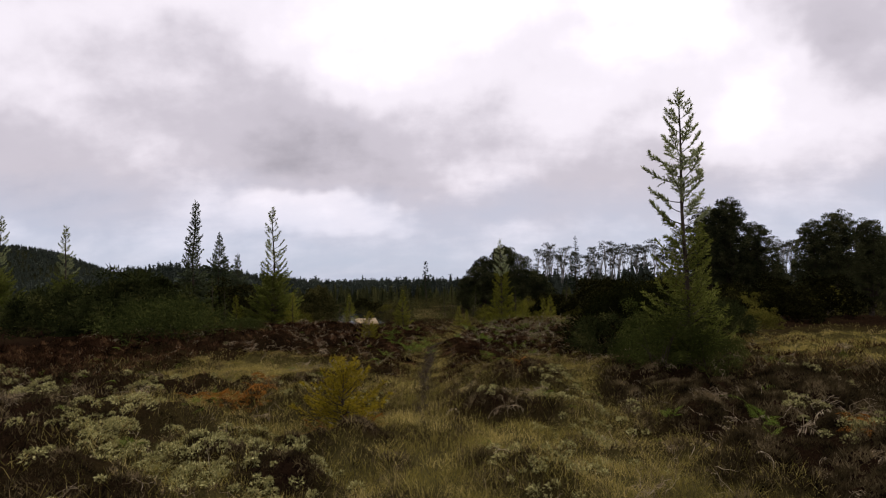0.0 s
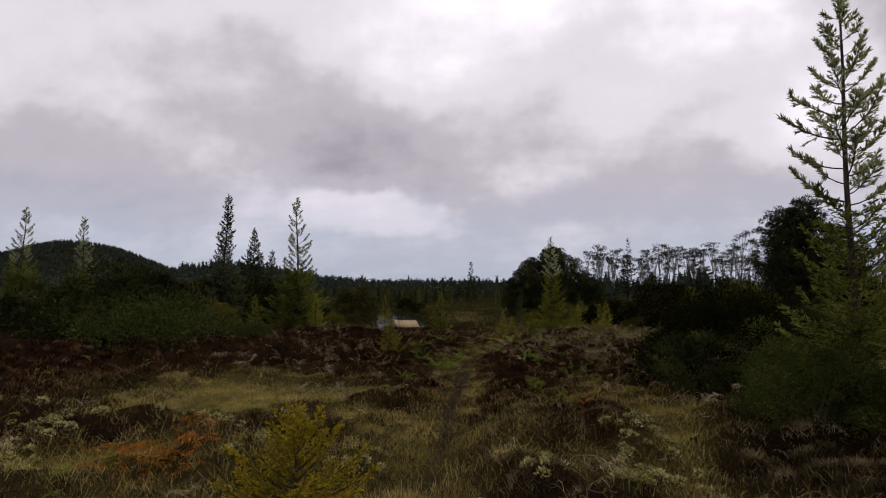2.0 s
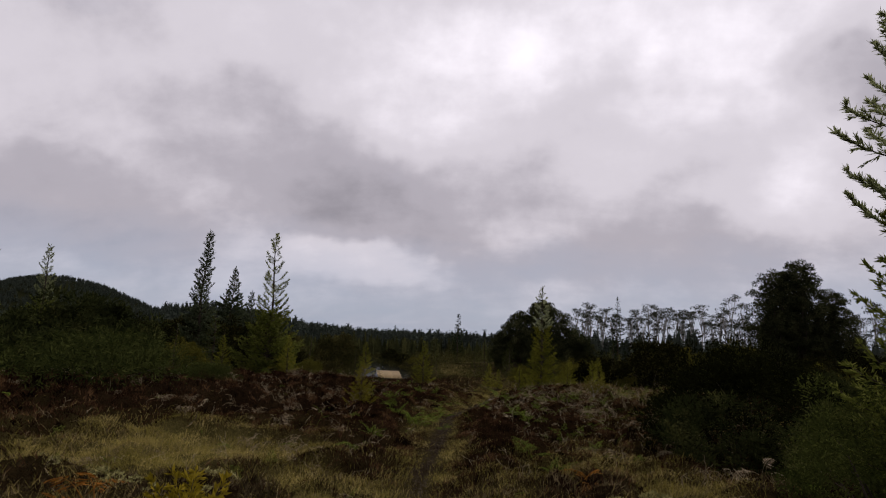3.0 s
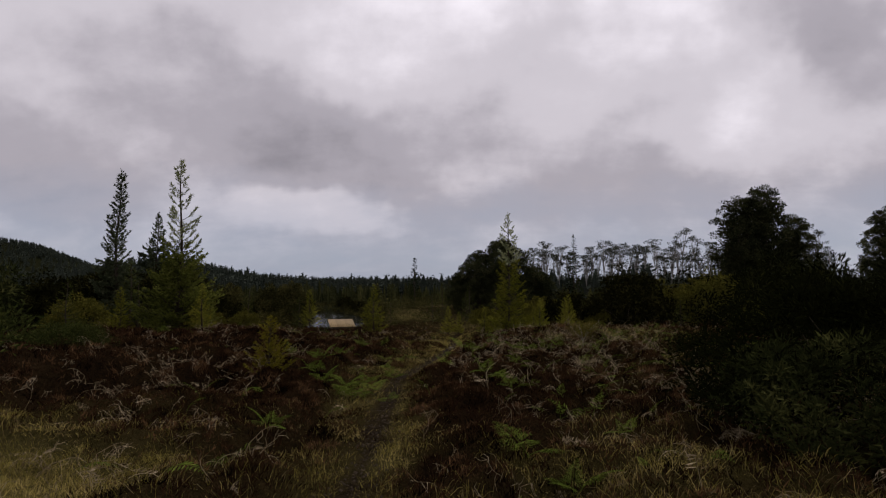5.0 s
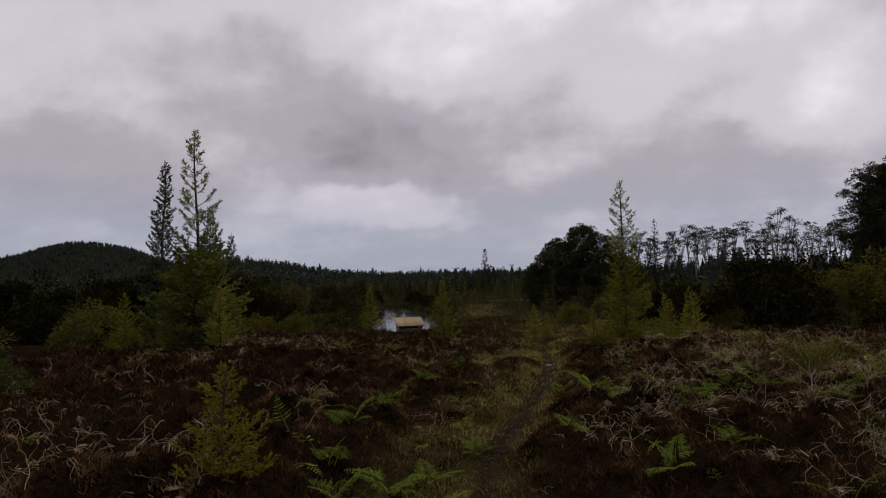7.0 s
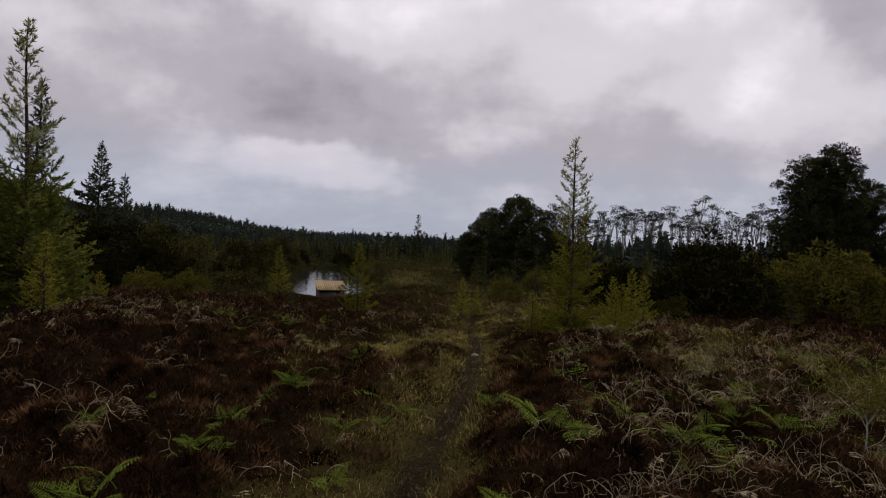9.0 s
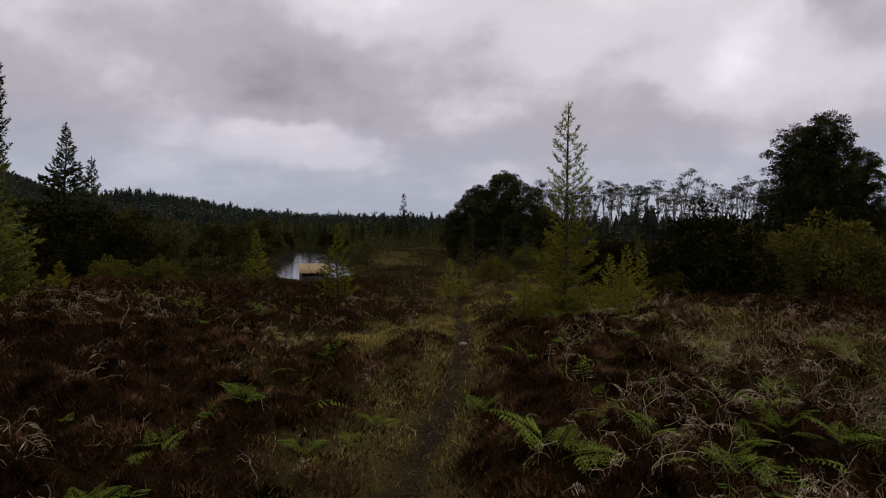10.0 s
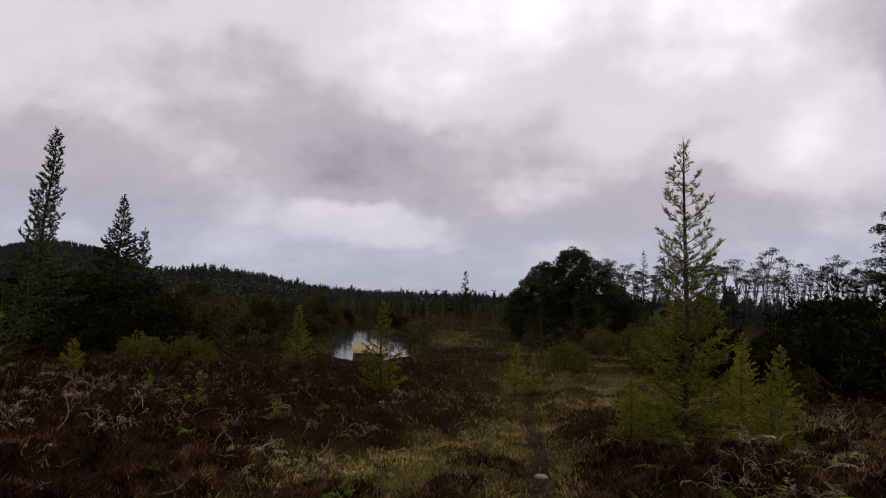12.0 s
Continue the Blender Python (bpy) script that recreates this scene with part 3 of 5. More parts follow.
def conifer(name, rng, height, tiers, radius, mat, label, group="", category="tree", lean=0.0, split=False, top=None, change=0.5):
    """tiers: rows of (from, to, boughs, reach low, reach high, lift, curl, sprig, width, step, spread, bare, droop)."""
    root = new(name)
    root.empty_display_size = 0.2
    tagged(root, label, category, group)
    crown, wood, boughs = Soup(), Soup(), []
    n = 14
    s = np.linspace(0, 1, n)
    sway = lean * height * s ** 2
    line = np.stack([sway + 0.008 * height * np.sin(s * 9), 0.006 * height * np.cos(s * 7), s * height], 1)
    line[0, 2] = -0.25
    wood.tube(line, radius * (1 - s) ** 0.8 + 0.006, 8)
    az = rng.random() * 6.28
    for lo, hi, count, r0, r1, lift, curl, sprig, width, step, spread, bare, droop in tiers:
        for k in range(count):
            t = lo + (hi - lo) * (k + rng.random() * 0.9) / count
            az += 2.4 + rng.normal(0, 0.35)
            reach = (r0 + (r1 - r0) * (t - lo) / max(hi - lo, 1e-6)) * rng.uniform(0.7, 1.18)
            start = np.array([np.interp(t, s, line[:, c]) for c in range(3)])
            start[2] = t * height
            soup = Soup() if split else crown
            bough(rng, soup, start, az, lift + rng.normal(0, 0.1), reach, curl, sprig, width, step, spread, bare, max(0.004, 0.016 * reach), droop)
            # boughs above change take the top needles, with backlight in their colour
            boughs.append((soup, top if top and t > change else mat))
    tip, k = line[-1], 22
    d = unit(rng.normal(0, 0.35, (k, 3)) + [0, 0, 1])
    base = tip - np.array([0, 0, 1]) * rng.random((k, 1)) * height * 0.05
    soup = boughs[-1][0]
    soup.slot = 1
    soup.diamonds(base, d, perp(rng, d), tiers[-1][7] * rng.uniform(0.6, 1.1, k), tiers[-1][8])
    piece("trunk", wood, M_BARK, root, smooth_shade=True)
    if split:
        for soup, needles in boughs:
            piece("bough", soup, (M_BARK, needles), root)
    else:
        piece("crown", crown, (M_BARK, mat), root)
    return root


def clump_leaves(leaf, rng, centre, rad, count, ln, wd, up=0.25, squash=0.8, fine=False):
    d = rand_dirs(rng, count, up)
    r = rad * rng.random(count) ** 0.4
    p = centre + d * r[:, None] * [1, 1, squash]
    dd = unit(d + rng.normal(0, 0.5, d.shape))
    make = leaf.spikes if fine else leaf.diamonds
    make(p, dd, perp(rng, dd), ln * rng.uniform(0.6, 1.3, count), wd * rng.uniform(0.7, 1.2, count))


def shrub(name, rng, rx, ry, h, clumps, per, ln, wd, rad, mat, label, category="shrub", group="", up=0.3, open_base=0.05, stems=5, stem_mat=None, fine=False):
    """A rounded bush: stems from one root, and tufts of leaves over an uneven dome."""
    root = new(name)
    root.empty_display_size = 0.2
    tagged(root, label, category, group)
    leaf = Soup()
    tops = []
    for k in range(clumps):
        u = rng.random()
        a = rng.random() * 2 * np.pi
        el = np.arcsin(u ** 0.8)
        wob = 0.72 + 0.42 * vnoise(np.cos(a) * 2.1 + 5, np.sin(a) * 2.1 + el * 2.3, int(rx * 100) + 3)
        r = wob * (0.55 + 0.45 * rng.random() ** 0.3)
        c = np.array([np.cos(el) * np.cos(a) * rx * r, np.cos(el) * np.sin(a) * ry * r, h * (open_base + (1 - open_base) * np.sin(el)) * r * 0.95])
        tops.append(c)
        clump_leaves(leaf, rng, c, rad * rng.uniform(0.6, 1.25), per, ln, wd, up, fine=fine)
    for k in range(stems):
        c = tops[int(rng.integers(len(tops)))]
        q = np.linspace(0, 1, 6)[:, None]
        pts = np.array([rng.normal(0, 0.06 * rx), rng.normal(0, 0.06 * ry), -0.15]) * (1 - q) + c * q * 0.95
        pts[:, 2] += 0.12 * h * np.sin(q[:, 0] * 3.14)
        wood = Soup()
        wood.tube(pts, np.linspace(0.013, 0.004, 6) * max(1.0, h * 0.7), 5)
        piece("stem", wood, stem_mat or M_BARK, root, smooth_shade=True)
    piece("foliage", leaf, mat, root)
    return root


def broadleaf(name, rng, height, rx, ry, clumps, per, ln, wd, rad, mat, label, trunk_h=0.25, radius=0.2, group="", stem_mat=None, lobes=7):
    """A tree with a forked trunk and a lumpy crown of leaf clumps."""
    root = new(name)
    root.empty_display_size = 0.3
    tagged(root, label, "tree", group)
    wood, leaf = Soup(), Soup()
    z0 = trunk_h * height
    wood.tube([(0, 0, -0.3), (0.03, 0, z0 * 0.5), (0, 0.04, z0), (0, 0, z0 + 0.2 * height)], [radius * 1.25, radius, radius * 0.85, radius * 0.6], 9)
    heads = []
    for k in range(lobes):
        a = k * 2.4 + rng.random()
        t = (k + 0.5) / lobes
        rr = (0.25 + 0.75 * np.sin(np.pi * min(0.95, 0.2 + t * 0.72))) * rng.uniform(0.45, 0.75)
        heads.append(np.array([np.cos(a) * rx * rr, np.sin(a) * ry * rr, z0 + (height - z0) * (0.18 + 0.68 * t)]))
    heads.append(np.array([0.0, 0.0, height * 0.88]))
    for hd in heads:
        q = np.linspace(0, 1, 6)[:, None]
        pts = np.array([0, 0, z0 * 0.9]) * (1 - q) + hd * q
        pts[:, 2] -= 0.06 * height * np.sin(q[:, 0] * 3.14) * (1 - q[:, 0])
        limb = Soup()
        limb.tube(pts, np.linspace(radius * 0.5, radius * 0.12, 6), 6)
        piece("limb", limb, stem_mat or M_BARK, root, smooth_shade=True)
    each = max(1, clumps // len(heads))
    for hd in heads:
        size = np.array([rx * 0.60, ry * 0.60, (height - z0) * 0.25]) * rng.uniform(0.8, 1.2)
        for k in range(each):
            d = rand_dirs(rng, 1, 0.25)[0]
            c = hd + d * size * (0.55 + 0.45 * rng.random() ** 0.5)
            clump_leaves(leaf, rng, c, rad * rng.uniform(0.6, 1.2), per, ln, wd, 0.3, 0.7, True)
    piece("trunk", wood, stem_mat or M_BARK, root, smooth_shade=True)
    piece("crown", leaf, mat, root)
    return root


def gum(rng, height):
    """A slim eucalypt: a bare pale trunk, forking high up, with flat tufts of leaves."""
    root = new("gum_tree")
    tagged(root, "tall slim gum tree with pale bare trunk and sparse tufted crown", "tree", "row of gum trees")
    wood, leaf = Soup(), Soup()
    bend = rng.normal(0, 0.04, 2) * height
    s = np.linspace(0, 1, 6)
    fork = height * rng.uniform(0.58, 0.72)
    line = np.stack([bend[0] * s ** 2, bend[1] * s ** 2, -0.4 + (fork + 0.4) * s], 1)
    wood.tube(line, np.linspace(0.19, 0.10, 6), 6)
    for k in range(int(rng.integers(8, 13))):
        a = k * 2.4 + rng.random()
        foot = np.array([np.interp(u, s, line[:, c]) for u in [rng.uniform(0.62, 1.0)] for c in range(3)])
        top = foot + np.array([np.cos(a) * height * rng.uniform(0.03, 0.12), np.sin(a) * height * rng.uniform(0.03, 0.12), (height - fork) * rng.uniform(0.3, 1.0)])
        q = np.linspace(0, 1, 4)[:, None]
        pts = foot * (1 - q) + top * q
        pts[:, 2] += 0.03 * height * np.sin(q[:, 0] * 3)
        wood.tube(pts, np.linspace(0.08, 0.03, 4), 4)
        for j in range(3):
            c = top + rng.normal(0, 0.034 * height, 3) * [1, 1, 0.35]
            clump_leaves(leaf, rng, c, height * rng.uniform(0.025, 0.05), 26, 0.36, 0.13, 0.25, 0.32)
    piece("trunk", wood, M_PALEBARK, root, smooth_shade=True)
    piece("crown", leaf, M_GUM, root)
    return root


def frond_mesh(name, rng, mat, length, pinnae, arch, curl=0.0, ragged=0.0):
    """A fern frond along +x, rising from the origin: midrib, paired pinnae and their small lobes."""
    s = Soup()
    n = 10
    q = np.linspace(0, 1, n)
    ang = arch[0] + (arch[1] - arch[0]) * q
    seg = length / (n - 1)
    step = np.stack([np.cos(ang), curl * np.sin(q * 5), np.sin(ang)], 1) * seg
    line = np.concatenate([[[0, 0, 0]], np.cumsum(step[:-1], 0)])
    s.tube(line, np.linspace(0.005, 0.0015, n) * (length / 0.6), 3)
    P, D, L, W = [], [], [], []
    for k in range(pinnae):
        t = 0.30 + 0.68 * k / (pinnae - 1)
        base = np.array([np.interp(t, q, line[:, j]) for j in range(3)])
        tan = unit(np.array([np.interp(t, q, step[:, j]) for j in range(3)]))
        reach = length * (0.30 if ragged else 0.42) * (1 - 0.90 * (t - 0.30) / 0.68) * rng.uniform(0.85, 1.1)
        for sgn in (-1, 1):
            if rng.random() < ragged:
                continue
            out = unit(np.array([0, sgn, 0.0]) * 0.95 + tan * 0.40 + [0, 0, -0.12 - 0.9 * ragged * rng.random()] + rng.normal(0, 0.05, 3))
            P.append(base)
            D.append(out)
            L.append(reach)
            W.append((0.55 if ragged else 0.40) * length * 0.68 / pinnae)
            for u in ((0.15, 0.35, 0.55, 0.75) if not ragged else (0.35, 0.65)):
                for g in (-1, 1):
                    P.append(base + out * reach * u + [0, 0, -0.05 * reach * u])
                    D.append(unit(out * 0.8 + tan * 0.7 * g + rng.normal(0, 0.12 + ragged * 0.4, 3)))
                    L.append(reach * (0.34 if not ragged else 0.24) * (1.1 - u))
                    W.append(reach * 0.075)
    P, D = np.array(P), np.array(D)
    side = unit(np.cross(D, np.array([0, 0, 1.0]) + rng.normal(0, 0.25 + ragged, D.shape)))
    s.diamonds(P, D, side, np.array(L), np.array(W))
    return s.mesh(name, mat)


# ---------------------------------------------------------------- hut by the lake
def box_soup(s, x0, y0, z0, x1, y1, z1, skew=0.0):
    v = np.array([(x, y, z + skew * (y - y0)) for z in (z0, z1) for y in (y0, y1) for x in (x0, x1)])
    f = [(0, 2, 1), (1, 2, 3), (4, 5, 6), (5, 7, 6), (0, 1, 4), (1, 5, 4), (2, 6, 3), (3, 6, 7), (0, 4, 2), (2, 4, 6), (1, 3, 5), (3, 7, 5)]
    s.add(v, f)


def build_hut():
    """A small lakeside hide: board walls, a dark open front and a roof of straw-coloured planks that falls towards the front."""
    hut = thing("lakeside_hut", -8.2, 52.0, "small timber lakeside hut with straw-coloured plank roof", "hut", z=-2.45, turn=20, scale=0.82)
    w, d, low, high = 2.15, 1.7, 1.05, 1.58
    slope = (high - low) / d
    for name, x in (("post", -w / 2 + 0.05), ("post", 0.0), ("post", w / 2 - 0.05)):
        s = Soup()
        box_soup(s, x - 0.05, -0.06, -0.3, x + 0.05, 0.04, low - 0.01)
        piece(name, s, M_WALLDARK, hut)
    for side, x in ((-1, -w / 2), (1, w / 2)):
        wall = new("side_wall")
        wall.parent = hut
        tagged(wall, "dark weathered board wall")
        for k in range(8):
            y = 0.06 + k * (d - 0.1) / 8
            s = Soup()
            box_soup(s, x - 0.015, y, -0.2, x + 0.015, y + (d - 0.1) / 8 - 0.012, low + slope * y - 0.01)
            piece("board", s, M_WALLDARK, wall)
    back = new("back_wall")
    back.parent = hut
    for k in range(9):
        x = -w / 2 + 0.03 + k * (w - 0.06) / 9
        s = Soup()
        box_soup(s, x, d - 0.05, -0.2, x + (w - 0.06) / 9 - 0.003, d - 0.02, high - 0.06)
        piece("board", s, M_WALLDARK, back)
    front = new("front_wall")
    front.parent = hut
    tagged(front, "dark boards below an open front")
    for k in range(6):
        s = Soup()
        box_soup(s, -w / 2 + 0.02, -0.02, -0.1 + k * 0.15, w / 2 - 0.02, 0.01, -0.1 + k * 0.15 + 0.14)
        piece("board", s, M_WALLDARK, front)
    s = Soup()
    box_soup(s, -w / 2 - 0.1, -0.16, low - 0.10, w / 2 + 0.1, -0.13, low + 0.0)
    piece("fascia_board", s, M_WALLDARK, hut)
    roof = new("roof")
    roof.parent = hut
    tagged(roof, "straw-coloured plank roof")
    n = 14
    for k in range(n):
        x = -w / 2 - 0.15 + k * (w + 0.3) / n
        s = Soup()
        box_soup(s, x, -0.20, low - 0.04, x + (w + 0.3) / n - 0.006, d + 0.12, low + 0.0, slope)
        ob = piece("plank", s, M_ROOF, roof)
        ob.location.z = 0.003 * (k % 2)
    return hut


build_hut()

# ---------------------------------------------------------------- single trees
R = np.random.default_rng


def row(lo, hi, n, r0, r1, lift, curl, sprig, width, step, spread, bare=0.2, droop=0.1):
    return (lo, hi, n, r0, r1, lift, curl, sprig, width, step, spread, bare, droop)


FEATHER = "slender feathery conifer, open upswept top over bushy skirt"
near_tree = conifer("feathery_conifer", R(11), 4.42, [
    row(0.03, 0.20, 30, 0.72, 0.70, 0.25, 0.5, 0.075, 0.016, 0.0026, 0.42, 0.15),
    row(0.18, 0.46, 40, 0.64, 0.42, 0.42, 0.5, 0.080, 0.016, 0.0028, 0.40, 0.14),
    row(0.47, 0.74, 21, 0.58, 0.52, 0.35, 0.80, 0.090, 0.014, 0.0019, 0.32, 0.30, -0.1),
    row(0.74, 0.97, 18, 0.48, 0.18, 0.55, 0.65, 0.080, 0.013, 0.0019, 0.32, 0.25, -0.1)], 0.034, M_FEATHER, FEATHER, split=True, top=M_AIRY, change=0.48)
place(near_tree, 3.74, 7.58, turn=20, scale=0.97)

tree_c = conifer("feathery_conifer", R(12), 5.25, [
    row(0.02, 0.24, 64, 1.18, 1.12, 0.15, 0.55, 0.11, 0.026, 0.0036, 0.44, 0.15),
    row(0.22, 0.44, 56, 1.05, 0.62, 0.40, 0.5, 0.11, 0.025, 0.0036, 0.42, 0.15),
    row(0.44, 0.66, 20, 0.68, 0.60, 0.35, 0.75, 0.11, 0.017, 0.0036, 0.30, 0.30, -0.1),
    row(0.66, 0.84, 11, 0.50, 0.36, 0.45, 0.70, 0.11, 0.015, 0.0036, 0.30, 0.30, -0.1),
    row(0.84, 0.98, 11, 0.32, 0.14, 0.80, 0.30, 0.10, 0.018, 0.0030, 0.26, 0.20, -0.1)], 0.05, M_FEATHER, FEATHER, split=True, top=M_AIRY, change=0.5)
place(tree_c, -7.72, 23.17, turn=140, scale=1.02)

larch_r = conifer("young_larch", R(13), 3.95, [
    row(0.02, 0.15, 44, 0.92, 0.78, 0.10, 0.45, 0.085, 0.017, 0.0030, 0.46, 0.12),
    row(0.13, 0.40, 46, 0.66, 0.52, 0.28, 0.55, 0.085, 0.016, 0.0034, 0.44, 0.14),
    row(0.38, 0.62, 28, 0.50, 0.40, 0.38, 0.55, 0.090, 0.014, 0.0032, 0.40, 0.18),
    row(0.60, 0.88, 20, 0.46, 0.30, 0.40, 0.65, 0.090, 0.012, 0.0028, 0.32, 0.24, -0.1),
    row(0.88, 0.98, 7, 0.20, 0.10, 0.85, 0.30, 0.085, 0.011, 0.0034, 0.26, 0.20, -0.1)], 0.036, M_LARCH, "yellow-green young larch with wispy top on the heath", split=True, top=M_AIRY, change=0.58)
place(larch_r, 2.1, 24.2, turn=60, scale=1.02)

column = conifer("column_conifer", R(14), 8.6, [
    row(0.03, 0.40, 60, 1.50, 1.05, 0.15, 0.5, 0.22, 0.075, 0.008, 0.44, 0.1),
    row(0.40, 0.97, 84, 0.95, 0.22, 0.55, 0.50, 0.20, 0.042, 0.009, 0.34, 0.1, -0.1)], 0.10, M_SPIRE, "narrow dark conifer with upswept boughs", "conifers behind the heath")
place(column, -17.52, 36.8, scale=0.97)
spire = conifer("spire_conifer", R(15), 7.1, [
    row(0.03, 0.68, 92, 1.75, 0.80, 0.10, 0.45, 0.22, 0.075, 0.008, 0.44, 0.1),
    row(0.66, 0.97, 36, 0.72, 0.16, 0.45, 0.50, 0.18, 0.040, 0.007, 0.34, 0.15, -0.1)], 0.09, M_SPIRE, "dark grey-green spire-topped conifer", "conifers behind the heath")
place(spire, -17.84, 41.6, turn=50, scale=0.99)
copy_at(spire, -16.03, 40.7, 130, 0.77)
copy_at(tree_c, -17.9, 24.7, 250, 0.92)
copy_at(tree_c, -23.5, 27.7, 20, 1.12)

sapling = conifer("larch_sapling", R(16), 1.9, [
    row(0.03, 0.45, 34, 0.62, 0.44, 0.15, 0.5, 0.075, 0.020, 0.0040, 0.42, 0.1),
    row(0.45, 0.97, 26, 0.38, 0.10, 0.45, 0.4, 0.075, 0.019, 0.0040, 0.38, 0.1)], 0.022, M_LARCH, "small yellow-green larch sapling among the heather", "saplings on the heath")
place(sapling, -2.76, 29.2, scale=1.05)
green_sapling = conifer("green_sapling", R(19), 1.9, [
    row(0.04, 0.45, 22, 0.62, 0.46, 0.10, 0.5, 0.09, 0.022, 0.013, 0.42, 0.1),
    row(0.45, 0.97, 20, 0.40, 0.10, 0.40, 0.4, 0.09, 0.020, 0.012, 0.38, 0.1)], 0.022, M_SKIRT, "dark green young conifer on the rough ground", "saplings on the heath")
place(green_sapling, -7.6, 36.4, turn=40, scale=0.9)
copy_at(sapling, -6.7, 34.9, 250, 0.98)
for x, y, tn, sc in [(0.2, 31.0, 40, 0.62), (0.65, 31.5, 300, 0.5), (4.3, 26.6, 100, 0.75), (3.0, 23.9, 200, 0.58), (1.3, 23.5, 70, 0.42), (2.75, 23.4, 10, 0.36), (3.3, 25.6, 10, 0.62), (5.2, 30.4, 250, 0.8), (-9.1, 22.6, 160, 0.75), (-6.6, 22.2, 15, 0.7)]:
    copy_at(sapling, x, y, tn, sc)
for x, y, tn, sc in [(1.4, 40.0, 30, 1.2), (3.2, 44, 190, 1.4), (-1.0, 47, 80, 1.2), (5.2, 50, 260, 1.6), (-3.5, 43.0, 120, 1.0), (6.8, 40, 300, 1.2), (8.6, 44, 20, 1.5), (-9.6, 26.6, 75, 0.9), (-12.6, 30.0, 210, 1.2), (-5.2, 31.5, 330, 0.6), (9.6, 29.8, 35, 0.75), (-0.4, 56, 200, 1.6), (1.5, 52, 100, 1.3), (-12.0, 24.6, 10, 1.0), (-14.6, 33.0, 140, 1.5), (-11.0, 38.5, 10, 1.4)]:
    copy_at(green_sapling, x, y, tn, sc)
gold_sapling = conifer("golden_sapling", R(17), 1.05, [
    row(0.05, 0.55, 28, 0.40, 0.32, 0.35, 0.5, 0.05, 0.014, 0.0026, 0.42, 0.1),
    row(0.55, 0.97, 18, 0.28, 0.08, 0.60, 0.4, 0.05, 0.013, 0.0026, 0.38, 0.1)], 0.012, M_STRAWGOLD, "small golden-yellow sapling rising from dark heather", "golden saplings")
place(gold_sapling, -2.2, 14.2, z=0.14, scale=0.87)
copy_at(gold_sapling, -10.2, 29.5, 140, 0.9)
gold_bush = conifer("golden_shrub", R(18), 0.80, [
    row(0.03, 0.45, 36, 0.64, 0.54, 0.30, 0.5, 0.055, 0.015, 0.0030, 0.42, 0.1),
    row(0.45, 0.95, 26, 0.48, 0.22, 0.70, 0.3, 0.055, 0.015, 0.0030, 0.36, 0.1)], 0.014, M_GOLD, "low golden-yellow feathery shrub beside the trail", "golden saplings", "shrub")
place(gold_bush, -1.2, 5.75, turn=30)

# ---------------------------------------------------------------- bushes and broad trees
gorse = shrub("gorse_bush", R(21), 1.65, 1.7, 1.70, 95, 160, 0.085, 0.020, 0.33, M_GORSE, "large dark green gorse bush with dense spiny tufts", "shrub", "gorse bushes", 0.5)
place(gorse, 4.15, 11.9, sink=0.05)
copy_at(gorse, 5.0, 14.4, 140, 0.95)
# wears the lit gorse copy, so its bright tops are in the colour
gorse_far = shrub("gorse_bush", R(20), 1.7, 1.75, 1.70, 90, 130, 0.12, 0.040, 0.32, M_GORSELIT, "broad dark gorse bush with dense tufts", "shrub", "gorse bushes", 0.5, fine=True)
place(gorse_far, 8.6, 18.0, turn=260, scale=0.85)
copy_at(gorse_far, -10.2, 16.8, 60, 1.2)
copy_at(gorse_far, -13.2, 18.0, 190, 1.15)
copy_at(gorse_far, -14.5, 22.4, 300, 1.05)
low_juniper = shrub("juniper", R(22), 1.5, 1.3, 0.75, 130, 66, 0.10, 0.020, 0.24, M_JUNIPER, "low spreading dark green juniper", "shrub", "junipers", 0.25)
place(low_juniper, -7.9, 14.6, turn=100, scale=1.35)
copy_at(gorse_far, 4.5, 10.1, 20, 0.55)
copy_at(gorse_far, 3.3, 11.0, 110, 0.50)
copy_at(low_juniper, -6.4, 16.2, 20, 0.55)
skirt = shrub("green_shrub", R(27), 0.85, 0.85, 1.20, 110, 110, 0.042, 0.015, 0.17, M_SKIRT, "bushy green shrub with small leaves under the conifer", "shrub", "green shrubs", 0.4)
place(skirt, 3.22, 7.35, scale=0.85)
copy_at(skirt, 3.95, 7.5, 120, 0.68)
copy_at(skirt, 3.65, 8.1, 40, 0.95)
copy_at(skirt, -8.7, 15.9, 200, 1.1)

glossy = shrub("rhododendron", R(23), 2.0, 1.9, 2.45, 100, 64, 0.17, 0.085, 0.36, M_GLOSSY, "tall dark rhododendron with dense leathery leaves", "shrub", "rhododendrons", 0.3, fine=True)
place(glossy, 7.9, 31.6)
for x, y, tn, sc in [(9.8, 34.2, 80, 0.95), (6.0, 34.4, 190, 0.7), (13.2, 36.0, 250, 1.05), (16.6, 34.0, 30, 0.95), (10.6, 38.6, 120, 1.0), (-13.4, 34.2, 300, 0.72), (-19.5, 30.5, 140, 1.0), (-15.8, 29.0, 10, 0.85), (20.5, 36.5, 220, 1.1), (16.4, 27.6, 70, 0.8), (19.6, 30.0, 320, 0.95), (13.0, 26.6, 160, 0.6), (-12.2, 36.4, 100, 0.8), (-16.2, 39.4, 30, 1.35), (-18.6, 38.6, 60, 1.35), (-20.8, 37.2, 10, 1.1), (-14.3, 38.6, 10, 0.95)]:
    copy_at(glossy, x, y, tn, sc)
